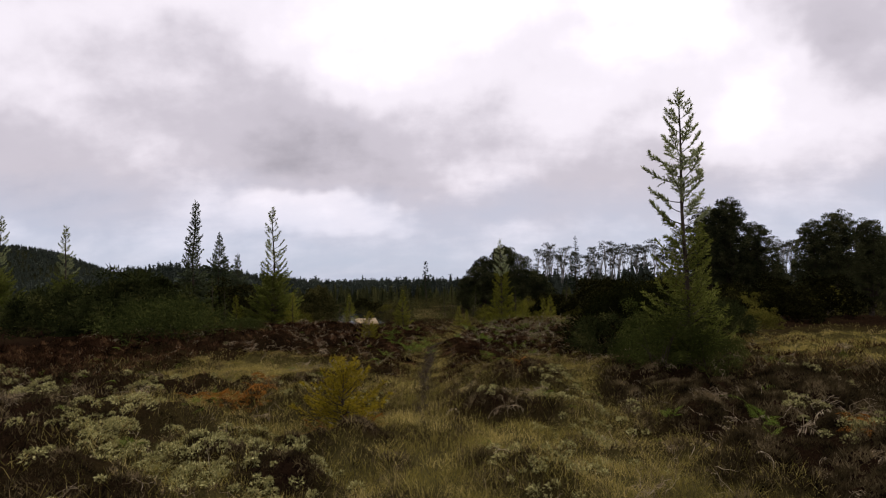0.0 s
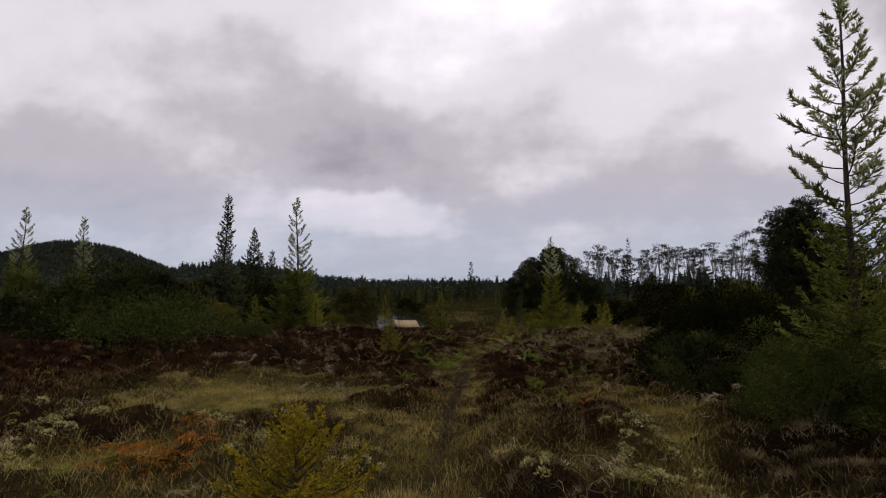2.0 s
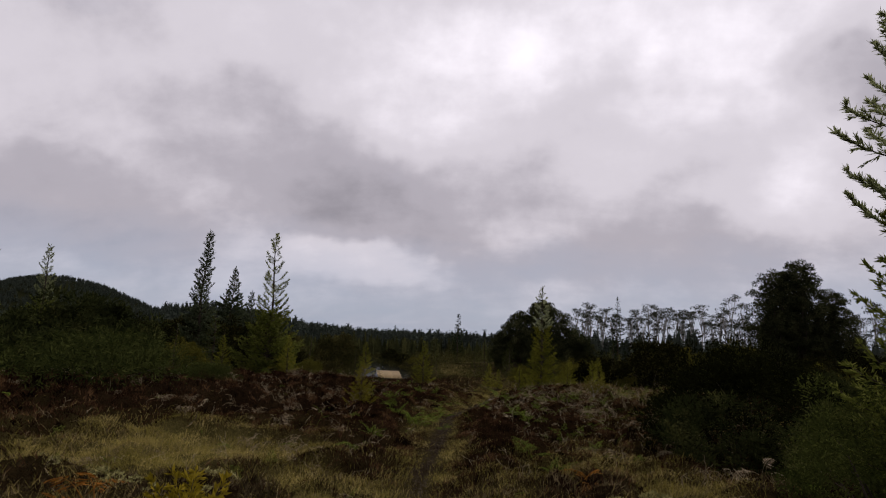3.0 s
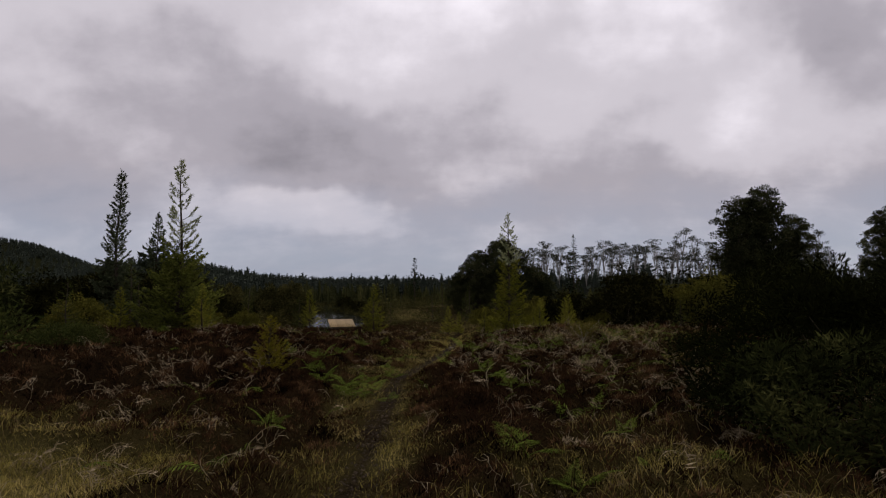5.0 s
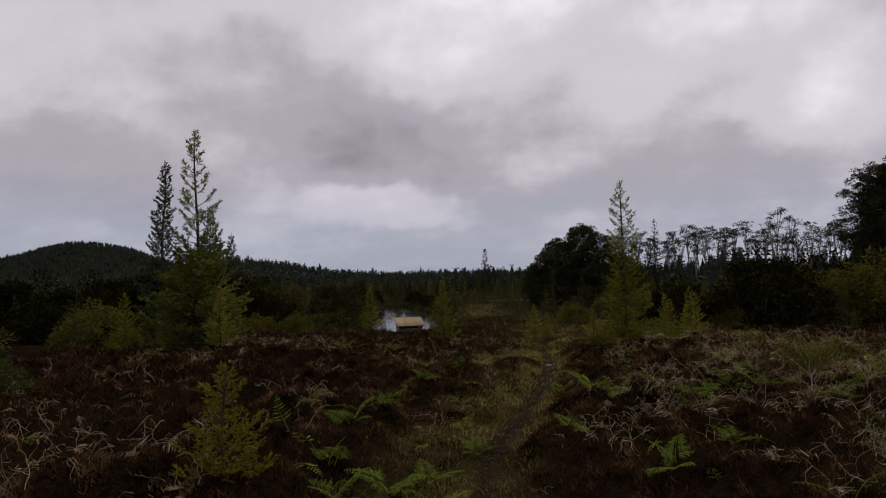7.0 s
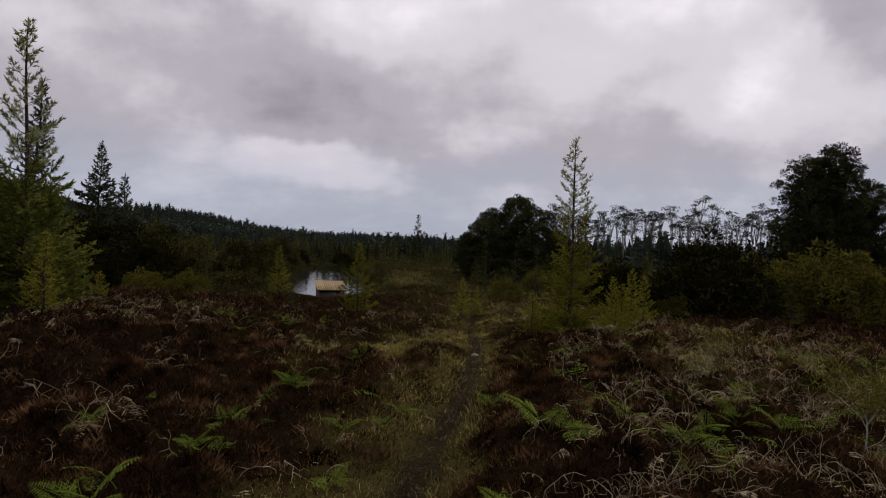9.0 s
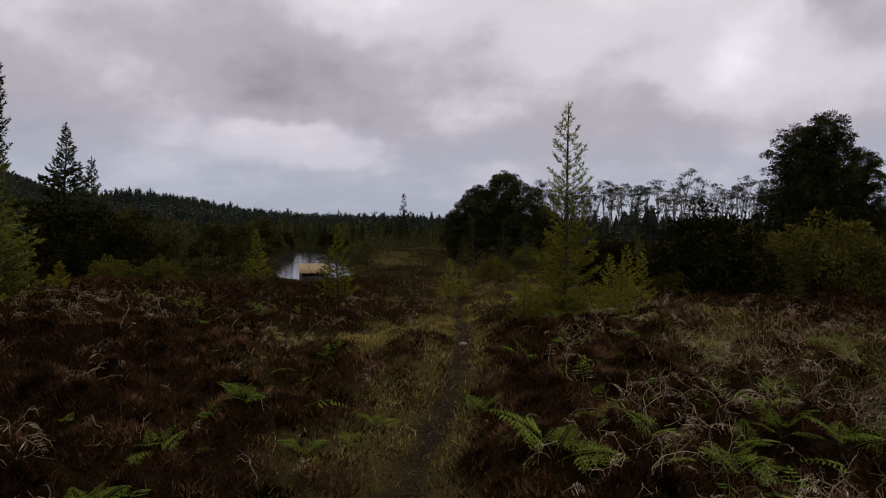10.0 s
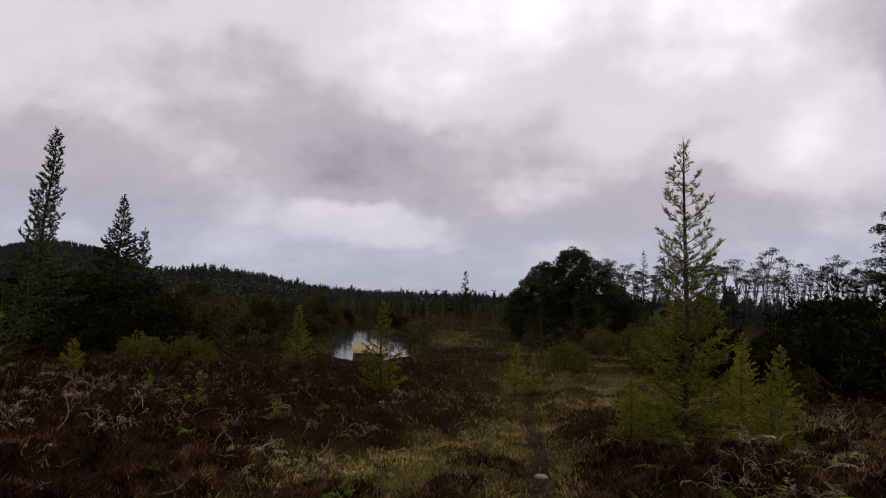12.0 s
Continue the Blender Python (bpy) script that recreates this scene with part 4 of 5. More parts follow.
olive = shrub("olive_shrub", R(24), 1.65, 1.6, 2.05, 95, 64, 0.13, 0.065, 0.32, M_OLIVE, "rounded olive-green leafy shrub", "shrub", "olive shrubs", 0.3, fine=True)
place(olive, 12.2, 32.2, scale=1.28)
for x, y, tn, sc in [(15.6, 31.0, 60, 0.9), (10.4, 33.4, 110, 1.0), (-9.2, 33.0, 20, 0.5), (-11.0, 33.4, 70, 0.55), (2.0, 36.6, 150, 0.5), (-12.4, 25.9, 60, 0.7), (21.4, 33.2, 150, 1.0), (5.0, 36.4, 60, 0.7), (12.0, 21.6, 60, 0.5), (6.4, 56.0, 20, 0.9), (8.8, 57.0, 120, 1.0), (6.6, 31.0, 250, 0.45)]:
    copy_at(olive, x, y, tn, sc)
dome = shrub("domed_thicket", R(26), 2.3, 2.2, 3.7, 130, 70, 0.17, 0.085, 0.38, M_SCRUB, "large domed brown-green thicket near the lake", "shrub", "domed thickets", 0.3, fine=True)
place(dome, -11.3, 43.6)
copy_at(dome, -15.2, 46.0, 130, 0.9)
copy_at(dome, -20.5, 52.0, 40, 1.1)
copy_at(dome, -26.0, 50.0, 220, 1.1)
copy_at(dome, 9.2, 47.0, 20, 0.55)


def forked_shrub(rng, height):
    """A small bush on one pale crooked stem that forks into thin limbs."""
    root = new("pale_stemmed_shrub")
    tagged(root, "yellow-green shrub on a thin pale forked stem", "shrub")
    stem = Soup()
    knee = np.array([0.02, 0.01, height * 0.38])
    stem.tube([(0, 0, -0.1), (0.015, -0.01, height * 0.2), knee], [0.010, 0.008, 0.007], 6)
    piece("stem", stem, M_TWIG, root, smooth_shade=True)
    leaf = Soup()
    for k in range(6):
        a = k * 2.4 + rng.random()
        d = unit(np.array([np.cos(a) * 0.55, np.sin(a) * 0.55, 1.0]))
        pts = [knee * rng.uniform(0.75, 1.0)]
        for j in range(5):
            pts.append(pts[-1] + d * height * 0.13)
            d = unit(d + rng.normal(0, 0.22, 3) + [0, 0, 0.1])
        limb = Soup()
        limb.tube(pts, np.linspace(0.0055, 0.0018, 6), 5)
        piece("limb", limb, M_TWIG, root, smooth_shade=True)
        for p in pts[2:]:
            clump_leaves(leaf, rng, p, 0.13, 90, 0.036, 0.015, 0.3)
    piece("foliage", leaf, M_OLIVE, root)
    return root


forked = forked_shrub(R(25), 0.85)
place(forked, 2.8, 17.3, scale=0.72)

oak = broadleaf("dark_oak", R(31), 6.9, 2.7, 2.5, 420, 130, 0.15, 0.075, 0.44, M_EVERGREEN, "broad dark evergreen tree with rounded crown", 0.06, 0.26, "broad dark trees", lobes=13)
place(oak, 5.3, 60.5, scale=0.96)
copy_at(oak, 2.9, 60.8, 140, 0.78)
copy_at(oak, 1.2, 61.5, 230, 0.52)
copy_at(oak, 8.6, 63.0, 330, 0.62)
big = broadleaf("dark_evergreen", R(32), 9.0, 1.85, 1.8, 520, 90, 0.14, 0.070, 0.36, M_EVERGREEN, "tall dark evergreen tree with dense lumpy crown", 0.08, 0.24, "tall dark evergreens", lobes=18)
place(big, 24.7, 51.6, scale=1.12)
copy_at(big, 22.9, 51.4, 100, 1.04)
copy_at(big, 27.3, 51.6, 200, 0.88)
copy_at(big, 24.9, 36.6, 300, 0.70)
copy_at(big, 23.6, 37.2, 40, 0.66)
copy_at(big, 26.6, 36.4, 140, 0.66)
copy_at(big, 29.0, 38.5, 75, 0.6)
copy_at(big, 29.5, 52.5, 75, 0.5)

pine = conifer("dark_pine", R(33), 14.5, [
    row(0.08, 0.55, 46, 2.0, 1.5, 0.05, 0.35, 0.50, 0.16, 0.06, 0.40, 0.1),
    row(0.55, 0.98, 34, 1.4, 0.25, 0.30, 0.35, 0.42, 0.13, 0.05, 0.34, 0.1)], 0.16, M_PINE, "dark conical pine in front of the gum trees", "dark pines")
place(pine, 28.1, 137.1, scale=1.06)
for x, y, tn, sc in [(60.0, 146.0, 70, 1.0), (69.0, 138.0, 150, 0.95), (76.0, 140.0, 10, 0.9), (47.0, 150.0, 230, 0.75), (50.0, 60.0, 90, 0.62), (33.0, 62.0, 180, 0.52), (30.6, 60.0, 30, 0.46), (36.0, 64.0, 30, 0.5)]:
    copy_at(pine, x, y, tn, sc)
far_pine = conifer("lone_pine", R(34), 8.3, [
    row(0.10, 0.60, 34, 1.15, 0.95, 0.10, 0.35, 0.40, 0.15, 0.04, 0.40, 0.1),
    row(0.60, 0.98, 26, 0.85, 0.2, 0.35, 0.35, 0.36, 0.13, 0.04, 0.36, 0.1)], 0.12, M_PINE, "lone slender pine standing above the far wood")
place(far_pine, -6.05, 108.0)

# ---------------------------------------------------------------- gum row
gums = [gum(R(40 + k), h) for k, h in enumerate((15.5, 16.5, 16.0, 14.8, 16.0))]
rg = R(45)
slots = [(az, 145 + 20 * rg.random()) for az in np.arange(8.5, 34.0, 0.36)]
for k, (az, d) in enumerate(slots):
    az = az + rg.normal(0, 0.2)
    x, y = d * math.sin(radians(az)), d * math.cos(radians(az)) + 10
    if k < 5:
        place(gums[k], x, y, turn=rg.random() * 360)
    else:
        copy_at(gums[k % 5], x, y, rg.random() * 360, rg.uniform(0.82, 1.08))
copy_at(gums[2], 60.5, 158.0, 30, 1.2)

# ---------------------------------------------------------------- woods behind
def wood_trees(s, rng, x, y, h, wide, leaves=26):
    """Many trees at once: rounded to conical, of ragged leaf fans."""
    n = len(x)
    z = ground_h(x, y) - 0.3
    taper = rng.uniform(0.35, 1.0, n)
    h = h * (0.80 + 0.40 * fbm(x / 9, y / 9, 12, 2)) * np.where(rng.random(n) < 0.03, 1.22, 1.0)
    wide = wide * rng.uniform(0.7, 1.3, n)
    for k in range(leaves):
        t = 0.06 + 0.90 * k / leaves
        a = k * 2.4 + rng.random(n) * 1.2
        out = np.stack([np.cos(a), np.sin(a), np.full(n, 0.15)], 1)
        r = h * wide * (1.04 - t) ** taper * rng.uniform(0.55, 1.25, n)
        p = np.stack([x, y, z + h * t], 1) + out * (r * 0.35)[:, None]
        d = unit(out + np.stack([np.zeros(n), np.zeros(n), rng.uniform(-0.45, 0.15, n) + t * 0.55], 1))
        fan = (26 / leaves) ** 0.6
        s.diamonds(p, d, unit(np.cross(d, rng.normal(0, 0.4, (n, 3)) + [0, 0, 1])), (r * 0.62 + 0.03 * h) * fan ** 0.5, (r * 0.42 + 0.025 * h) * fan)
    p = np.stack([x, y, z], 1)
    up = np.tile([0.0, 0.0, 1.0], (n, 1))
    a = rng.random(n) * 6.28
    s.diamonds(p, up, np.stack([np.cos(a), np.sin(a), a * 0], 1), h * 0.97, h * wide * 0.85)
    s.diamonds(p, up, np.stack([-np.sin(a), np.cos(a), a * 0], 1), h * 0.97, h * wide * 0.85)


def build_woods():
    rng = R(51)

    def fan(n, az0, az1, d0, d1):
        az, d = np.radians(rng.uniform(az0, az1, n)), np.sqrt(rng.uniform(d0 ** 2, d1 ** 2, n))
        x, y = d * np.sin(az), d * np.cos(az) + 8
        keep = lake_r(x, y) > 1.22
        return x[keep], y[keep]

    s = Soup()
    x, y = fan(2300, -32, 8, 165, 300)
    wood_trees(s, rng, x, y, rng.uniform(5.0, 7.6, len(x)) * (0.8 + 0.35 * fbm(x / 25, y / 25, 8)), 0.34, 24)
    x, y = fan(800, 4, 62, 125, 190)
    wood_trees(s, rng, x, y, rng.uniform(4.5, 9.0, len(x)), 0.32, 30)
    tagged(new("far_wood", s.mesh("far_wood", M_FOREST)), "dark plantation wood along the skyline", "wood", kind="stuff")
    s = Soup()
    x = rng.normal(-388, 85, 5200)
    y = rng.normal(455, 80, 5200)
    wood_trees(s, rng, x, y, rng.uniform(3.5, 5.2, len(x)), 0.34, 9)
    x, y = rng.normal(-140, 45, 600), rng.normal(280, 45, 600)
    wood_trees(s, rng, x, y, rng.uniform(4.8, 6.8, 600), 0.34, 26)
    tagged(new("hill_wood", s.mesh("hill_wood", M_FOREST)), "dark pine wood covering the distant hill", "wood", kind="stuff")
    s = Soup()
    x, y = fan(330, -58, -17, 62, 150)
    wood_trees(s, rng, x, y, rng.uniform(2.2, 4.4, len(x)), 0.30, 84)
    x, y = fan(230, -17, 6, 100, 160)
    wood_trees(s, rng, x, y, rng.uniform(2.5, 5.0, len(x)), 0.30, 84)
    x, y = fan(170, 7, 60, 75, 125)
    wood_trees(s, rng, x, y, rng.uniform(2.2, 4.2, len(x)), 0.34, 110)
    tagged(new("near_wood", s.mesh("near_wood", M_WOODLAND)), "dark mixed conifers and scrub behind the lake", "wood", kind="stuff")
    # scrub over the middle ground
    s = Soup()
    az, d = np.radians(rng.uniform(-56, 56, 1900)), np.sqrt(rng.uniform(33 ** 2, 105 ** 2, 1900))
    x, y = d * np.sin(az), d * np.cos(az) + 4
    keep = (lake_r(x, y) > 1.12) & (np.hypot(x + 8.7, y - 52) > 2.2) & (np.abs(x - np.interp(y, TRAIL_Y, TRAIL_X)) > 2.5)
    keep &= ~((y < 56) & (np.abs(np.arctan2(x, y - 12) + 0.235) < 0.085))
    x, y = x[keep], y[keep]
    h = rng.uniform(0.4, 1.4, len(x)) * (0.8 + 0.5 * smooth(35, 90, y)) * (0.55 + 0.9 * fbm(x / 6, y / 6, 44, 2))
    for px, py, ph in zip(x, y, h):
        c = np.array([px, py, float(ground_h(px, py)) + ph * 0.35])
        clump_leaves(s, rng, c, ph * 0.75, 80, 0.10 + 0.05 * ph, 0.045 + 0.022 * ph, 0.3, 0.8, True)
    # rough growth along the shore
    a = rng.uniform(0, 2 * np.pi, 420)
    q = rng.uniform(0.98, 1.35, 420)
    px = LAKE_C[0] + LAKE_DIR[0] * LAKE_LEN * q * np.cos(a) + LAKE_DIR[1] * LAKE_WID * q * np.sin(a)
    py = LAKE_C[1] + LAKE_DIR[1] * LAKE_LEN * q * np.cos(a) - LAKE_DIR[0] * LAKE_WID * q * np.sin(a)
    for x, y in zip(px, py):
        if y < 58 or float(ground_h(x, y)) < LAKE_Z - 0.02:
            continue
        ph = rng.uniform(0.25, 0.8)
        clump_leaves(s, rng, np.array([x, y, float(ground_h(x, y)) + ph * 0.3]), ph * 0.9, 70, 0.16, 0.07, 0.3, 0.7, True)
    tagged(new("scrub", s.mesh("scrub", M_SCRUB)), "low olive and brown scrub over the middle ground", "scrub", kind="stuff")
    # heather and pale grass on the slope beyond the heath
    for name, mat, words, want, n in (("far_heather", M_SCRUB, "brown heather on the slope beyond the heath", 0, 60000), ("far_grass", M_STRAW, "pale rough grass on the slope beyond the heath", 1, 30000)):
        s = Soup()
        az, d = np.radians(rng.uniform(-34, 30, n)), np.sqrt(rng.uniform(22 ** 2, 75 ** 2, n))
        x, y = d * np.sin(az), d * np.cos(az) + 12
        m = turf_mask(x, y)
        keep = (lake_r(x, y) > 1.1) & (rng.random(n) < (m if want else 0.7 - 0.7 * m)) & (np.hypot(x + 8.5, y - 52.6) > 1.9)
        x, y = x[keep], y[keep]
        k = len(x)
        p = np.stack([x, y, ground_h(x, y) - 0.03], 1)
        d = unit(np.stack([rng.normal(0, 0.5, k), rng.normal(0, 0.5, k), np.ones(k)], 1))
        s.spikes(p, d, perp(rng, d), rng.uniform(0.12, 0.28, k), rng.uniform(0.022, 0.045, k))
        tagged(new(name, s.mesh(name, mat)), words, name.split("_")[1], kind="stuff")


build_woods()


def bank(t, side, out):
    a, b = LAKE_LEN * t, LAKE_WID * math.sqrt(max(0.0, 1 - t * t)) * side + out * side
    return LAKE_C[0] + LAKE_DIR[0] * a + LAKE_DIR[1] * b, LAKE_C[1] + LAKE_DIR[1] * a - LAKE_DIR[0] * b


for k, (t, side, out, sc, ob) in enumerate([(-0.66, -1, 2.4, 0.6, glossy), (-0.50, -1, 1.3, 1.0, dome), (-0.30, -1, 1.0, 0.9, glossy), (-0.1, -1, 1.4, 0.8, dome), (0.2, -1, 1.2, 1.0, glossy), (0.5, -1, 1.2, 0.9, dome),
                                            (-0.1, 1, 2.0, 0.3, glossy), (0.15, 1, 1.4, 0.6, olive), (0.5, 1, 1.2, 0.7, glossy), (0.9, 1, 1.5, 0.8, glossy), (0.93, -1, 1.8, 0.9, glossy)]):
    copy_at(ob, *bank(t, side, out), turn=67 * k, scale=sc)

# ---------------------------------------------------------------- heather and grass
def scatter(rng, n, x0, x1, y0, y1):
    return rng.uniform(x0, x1, n), rng.uniform(y0, y1, n)


def cover(rng, n, x0, x1, y0, y1, accept, length, width, lean):
    x, y = scatter(rng, n, x0, x1, y0, y1)
    keep = rng.random(n) < accept(x, y)
    x, y = x[keep], y[keep]
    n = len(x)
    p = np.stack([x, y, ground_h(x, y) - 0.02], 1)
    a = rng.random(n) * 2 * np.pi
    d = unit(np.stack([np.cos(a) * lean * rng.random(n), np.sin(a) * lean * rng.random(n), np.ones(n)], 1))
    b = rng.random(n) * 2 * np.pi
    side = unit(np.cross(d, np.stack([np.cos(b), np.sin(b), 0.3 * np.ones(n)], 1)))
    return p, d, side, length(x, y) * rng.uniform(0.55, 1.3, n), width(x, y), n


def far(x, y):
    """Coarser growth away from the trail, where it is seen from farther off."""
    return 1 + 0.9 * smooth(14, 30, y) + 1.1 * smooth(2.5, 9, np.abs(x))


def build_cover():
    rng = R(61)
    # heather
    s = Soup()

    def acc(x, y):
        d = trail_dist(x, y)
        tops = np.maximum(cushions(x, y, 0.80, 300), cushions(x, y, 0.34, 400))
        return (1 - turf_mask(x, y)) ** 1.3 * smooth(0.10, 0.36, d + 0.3 * (vnoise(x * 3, y * 3, 88) - 0.5)) * (0.16 + 0.84 * smooth(0.12, 0.50, tops))

    dry = Soup()
    for x0, x1, y0, y1, n in ((-3.2, 3.2, 1.5, 12, 190000), (2.2, 6, 1.5, 7, 90000), (-3.6, 3.8, 12, 24, 380000), (-11, -3.4, 3, 24, 150000), (3.4, 11, 3, 24, 120000), (-13, 13, 24, 36, 70000), (-11, 11, -5, 2.2, 70000)):
        p, d, side, ln, wd, n = cover(rng, n, x0, x1, y0, y1, acc, lambda x, y: 0.068 * far(x, y) ** 0.85, lambda x, y: 0.0112 * far(x, y), 1.6)
        early = rng.random(n) < 1 - smooth(6.5, 11.0, p[:, 1])
        for soup, pick in ((dry, early), (s, ~early)):
            soup.spikes(p[pick], d[pick], side[pick], ln[pick], wd[pick])
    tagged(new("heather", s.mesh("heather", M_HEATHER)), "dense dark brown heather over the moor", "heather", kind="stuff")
    tagged(new("dry_heather", dry.mesh("dry_heather", M_DRYHEATHER)), "dry brown heather cushions between turf and lichen", "heather", kind="stuff")
    # grass
    s = Soup()

    def accg(x, y):
        return turf_mask(x, y) * (0.10 + 0.90 * smooth(0.05, 0.20, trail_dist(x, y) + 0.12 * (1 - smooth(5, 10, y)))) * (0.35 + 0.65 * smooth(0.1, 0.5, cushions(x, y, 0.33, 500))) + 0.0005

    for x0, x1, y0, y1, n in ((-5.5, 3, 1.0, 12.5, 250000), (-3.5, 4.5, 12.5, 30, 150000), (-12, -4, 3, 26, 36000), (4, 20, 3, 28, 60000), (5, 16, 8, 19, 90000), (-2, 9, 30, 42, 14000), (-4, 3.5, -5, 1.2, 30000)):
        p, d, side, ln, wd, n = cover(rng, n, x0, x1, y0, y1, accg, lambda x, y: (0.10 + 0.10 * cushions(x, y, 0.33, 500)) * (1 - 0.40 * smooth(8, 13, y)) * far(x, y) ** 0.4, lambda x, y: 0.0024 * far(x, y) ** 1.1, 1.2)
        s.blades(p, d, side, ln, wd, rng.uniform(0.0, 0.35, n))
    tagged(new("grass", s.mesh("grass", M_GRASS)), "tussocky yellow-green moor grass along the trail", "grass", kind="stuff")
    s = Soup()

    def accs(x, y):
        return 0.55 * turf_mask(x, y) * smooth(0.45, 0.62, fbm(x / 1.1, y / 1.1, 55, 2)) * smooth(0.2, 0.4, trail_dist(x, y)) + 0.001 + 0.9 * bump2(x, y, 4.2, 20.8, 1.9, 2.8)

    for x0, x1, y0, y1, n in ((-5.5, 4.5, 1.0, 14, 150000), (-5, 7, 14, 28, 52000), (-12, -4.5, 3, 26, 24000), (4.5, 18, 3, 26, 30000)):
        p, d, side, ln, wd, n = cover(rng, n, x0, x1, y0, y1, accs, lambda x, y: 0.15 * (1 - 0.35 * smooth(9, 16, y)) * far(x, y) ** 0.4, lambda x, y: 0.0032 * far(x, y), 1.4)
        s.blades(p, d, side, ln, wd, rng.uniform(0.2, 0.7, n))
    tagged(new("dry_grass", s.mesh("dry_grass", M_STRAW)), "bleached dry grass stalks", "grass", kind="stuff")
    # stones on the trail
    s = Soup()
    n = 2600
    y = rng.uniform(6, 27, n)
    x = np.interp(y, TRAIL_Y, TRAIL_X) + rng.normal(0, 0.12, n)
    z = ground_h(x, y)
    r = rng.uniform(0.005, 0.017, n)
    o = np.array([(1, 0, 0), (0, 1, 0), (-1, 0, 0), (0, -1, 0), (0, 0, 0.8), (0, 0, -0.8)])
    v = np.stack([x, y, z], 1)[:, None] + o[None] * r[:, None, None] * rng.uniform(0.6, 1.4, (n, 6, 1))
    f = np.array([(0, 1, 4), (1, 2, 4), (2, 3, 4), (3, 0, 4), (1, 0, 5), (2, 1, 5), (3, 2, 5), (0, 3, 5)])
    s.add(v, (np.arange(n)[:, None, None] * 6 + f[None]).reshape(-1, 3))
    tagged(new("trail_gravel", s.mesh("trail_gravel", M_GRIT)), "small grey-brown stones on the worn trail", "gravel", kind="stuff")


build_cover()


def trail_stone(x, y, size):
    s, rng = Soup(), R(66)
    bm = bmesh.new()
    bmesh.ops.create_icosphere(bm, subdivisions=2, radius=size)
    v = np.array([p.co[:] for p in bm.verts]) * [1.25, 1.0, 0.6]
    v *= (0.85 + 0.3 * vnoise(v[:, 0] / size * 2 + 9, v[:, 1] / size * 2 + v[:, 2] / size, 4))[:, None]
    s.add(v, [[p.index for p in f.verts] for f in bm.faces])
    bm.free()
    ob = tagged(new("pale_stone", s.mesh("pale_stone", M_STONE, True)), "pale rounded stone lying on the trail", "stone")
    return place(ob, x, y)


trail_stone(0.32, 23.6, 0.065)

# ---------------------------------------------------------------- ferns, bracken, lichen
FROND = [frond_mesh("frond", R(70 + k), M_FERN, 0.62, 15, ((1.0, -0.15), (0.8, -0.35), (1.25, 0.2))[k], 0.06) for k in range(3)]
DEAD = [frond_mesh("dead_frond", R(80 + k), M_BRACKEN, 0.50, 13, ((1.2, -1.5), (1.0, -1.1), (1.4, -0.6), (0.7, -0.9))[k], 0.25, 0.35) for k in range(4)]
RUSTY = [frond_mesh("rusty_frond", R(90 + k), M_RUST, 0.5, 12, ((0.9, -0.6), (0.6, -0.7))[k], 0.15, 0.15) for k in range(2)]


def fern_plant(name, meshes, rng, count, label, category, group, part_name, tilt=0.25):
    root = new(name)
    root.empty_display_size = 0.1
    tagged(root, label, category, group)
    for k in range(count):
        ob = new(part_name, meshes[k % len(meshes)])
        ob.parent = root
        a = k * 2 * np.pi / count + rng.normal(0, 0.4)
        sc = rng.uniform(0.7, 1.15)
        ob.matrix_basis = Matrix.LocRotScale((rng.normal(0, 0.03), rng.normal(0, 0.03), -0.02), Euler((rng.normal(0, tilt), rng.normal(0, tilt), a)), (sc,) * 3)
    return root


def stalk_mesh(rng, height):
    """A bare crooked bracken stalk that forks into bent side twigs, each with a curled tip."""
    s = Soup()
    n = 6
    pts = [np.array([0.0, 0.0, -0.03])]
    d = unit(np.array([0.55, 0.0, 1.0]))
    for j in range(n):
        pts.append(pts[-1] + d * height / n)
        d = unit(d + rng.normal(0, 0.34, 3) + [0.1, 0, -0.14])
    s.tube(pts, np.linspace(0.0040, 0.0022, n + 1), 3)
    for j in (2, 3, 4, 5):
        e = unit(d + rng.normal(0, 0.9, 3))
        a = pts[j] + e * height * 0.17
        b = a + unit(e + rng.normal(0, 0.6, 3)) * height * 0.17
        c = b + unit(b - a + [0, 0, -0.02] + rng.normal(0, 0.05, 3)) * height * 0.12
        s.tube([pts[j], a, b, c], [0.0034, 0.0028, 0.0020, 0.0012], 3)
    return s.mesh("stalk", M_BRACKEN)


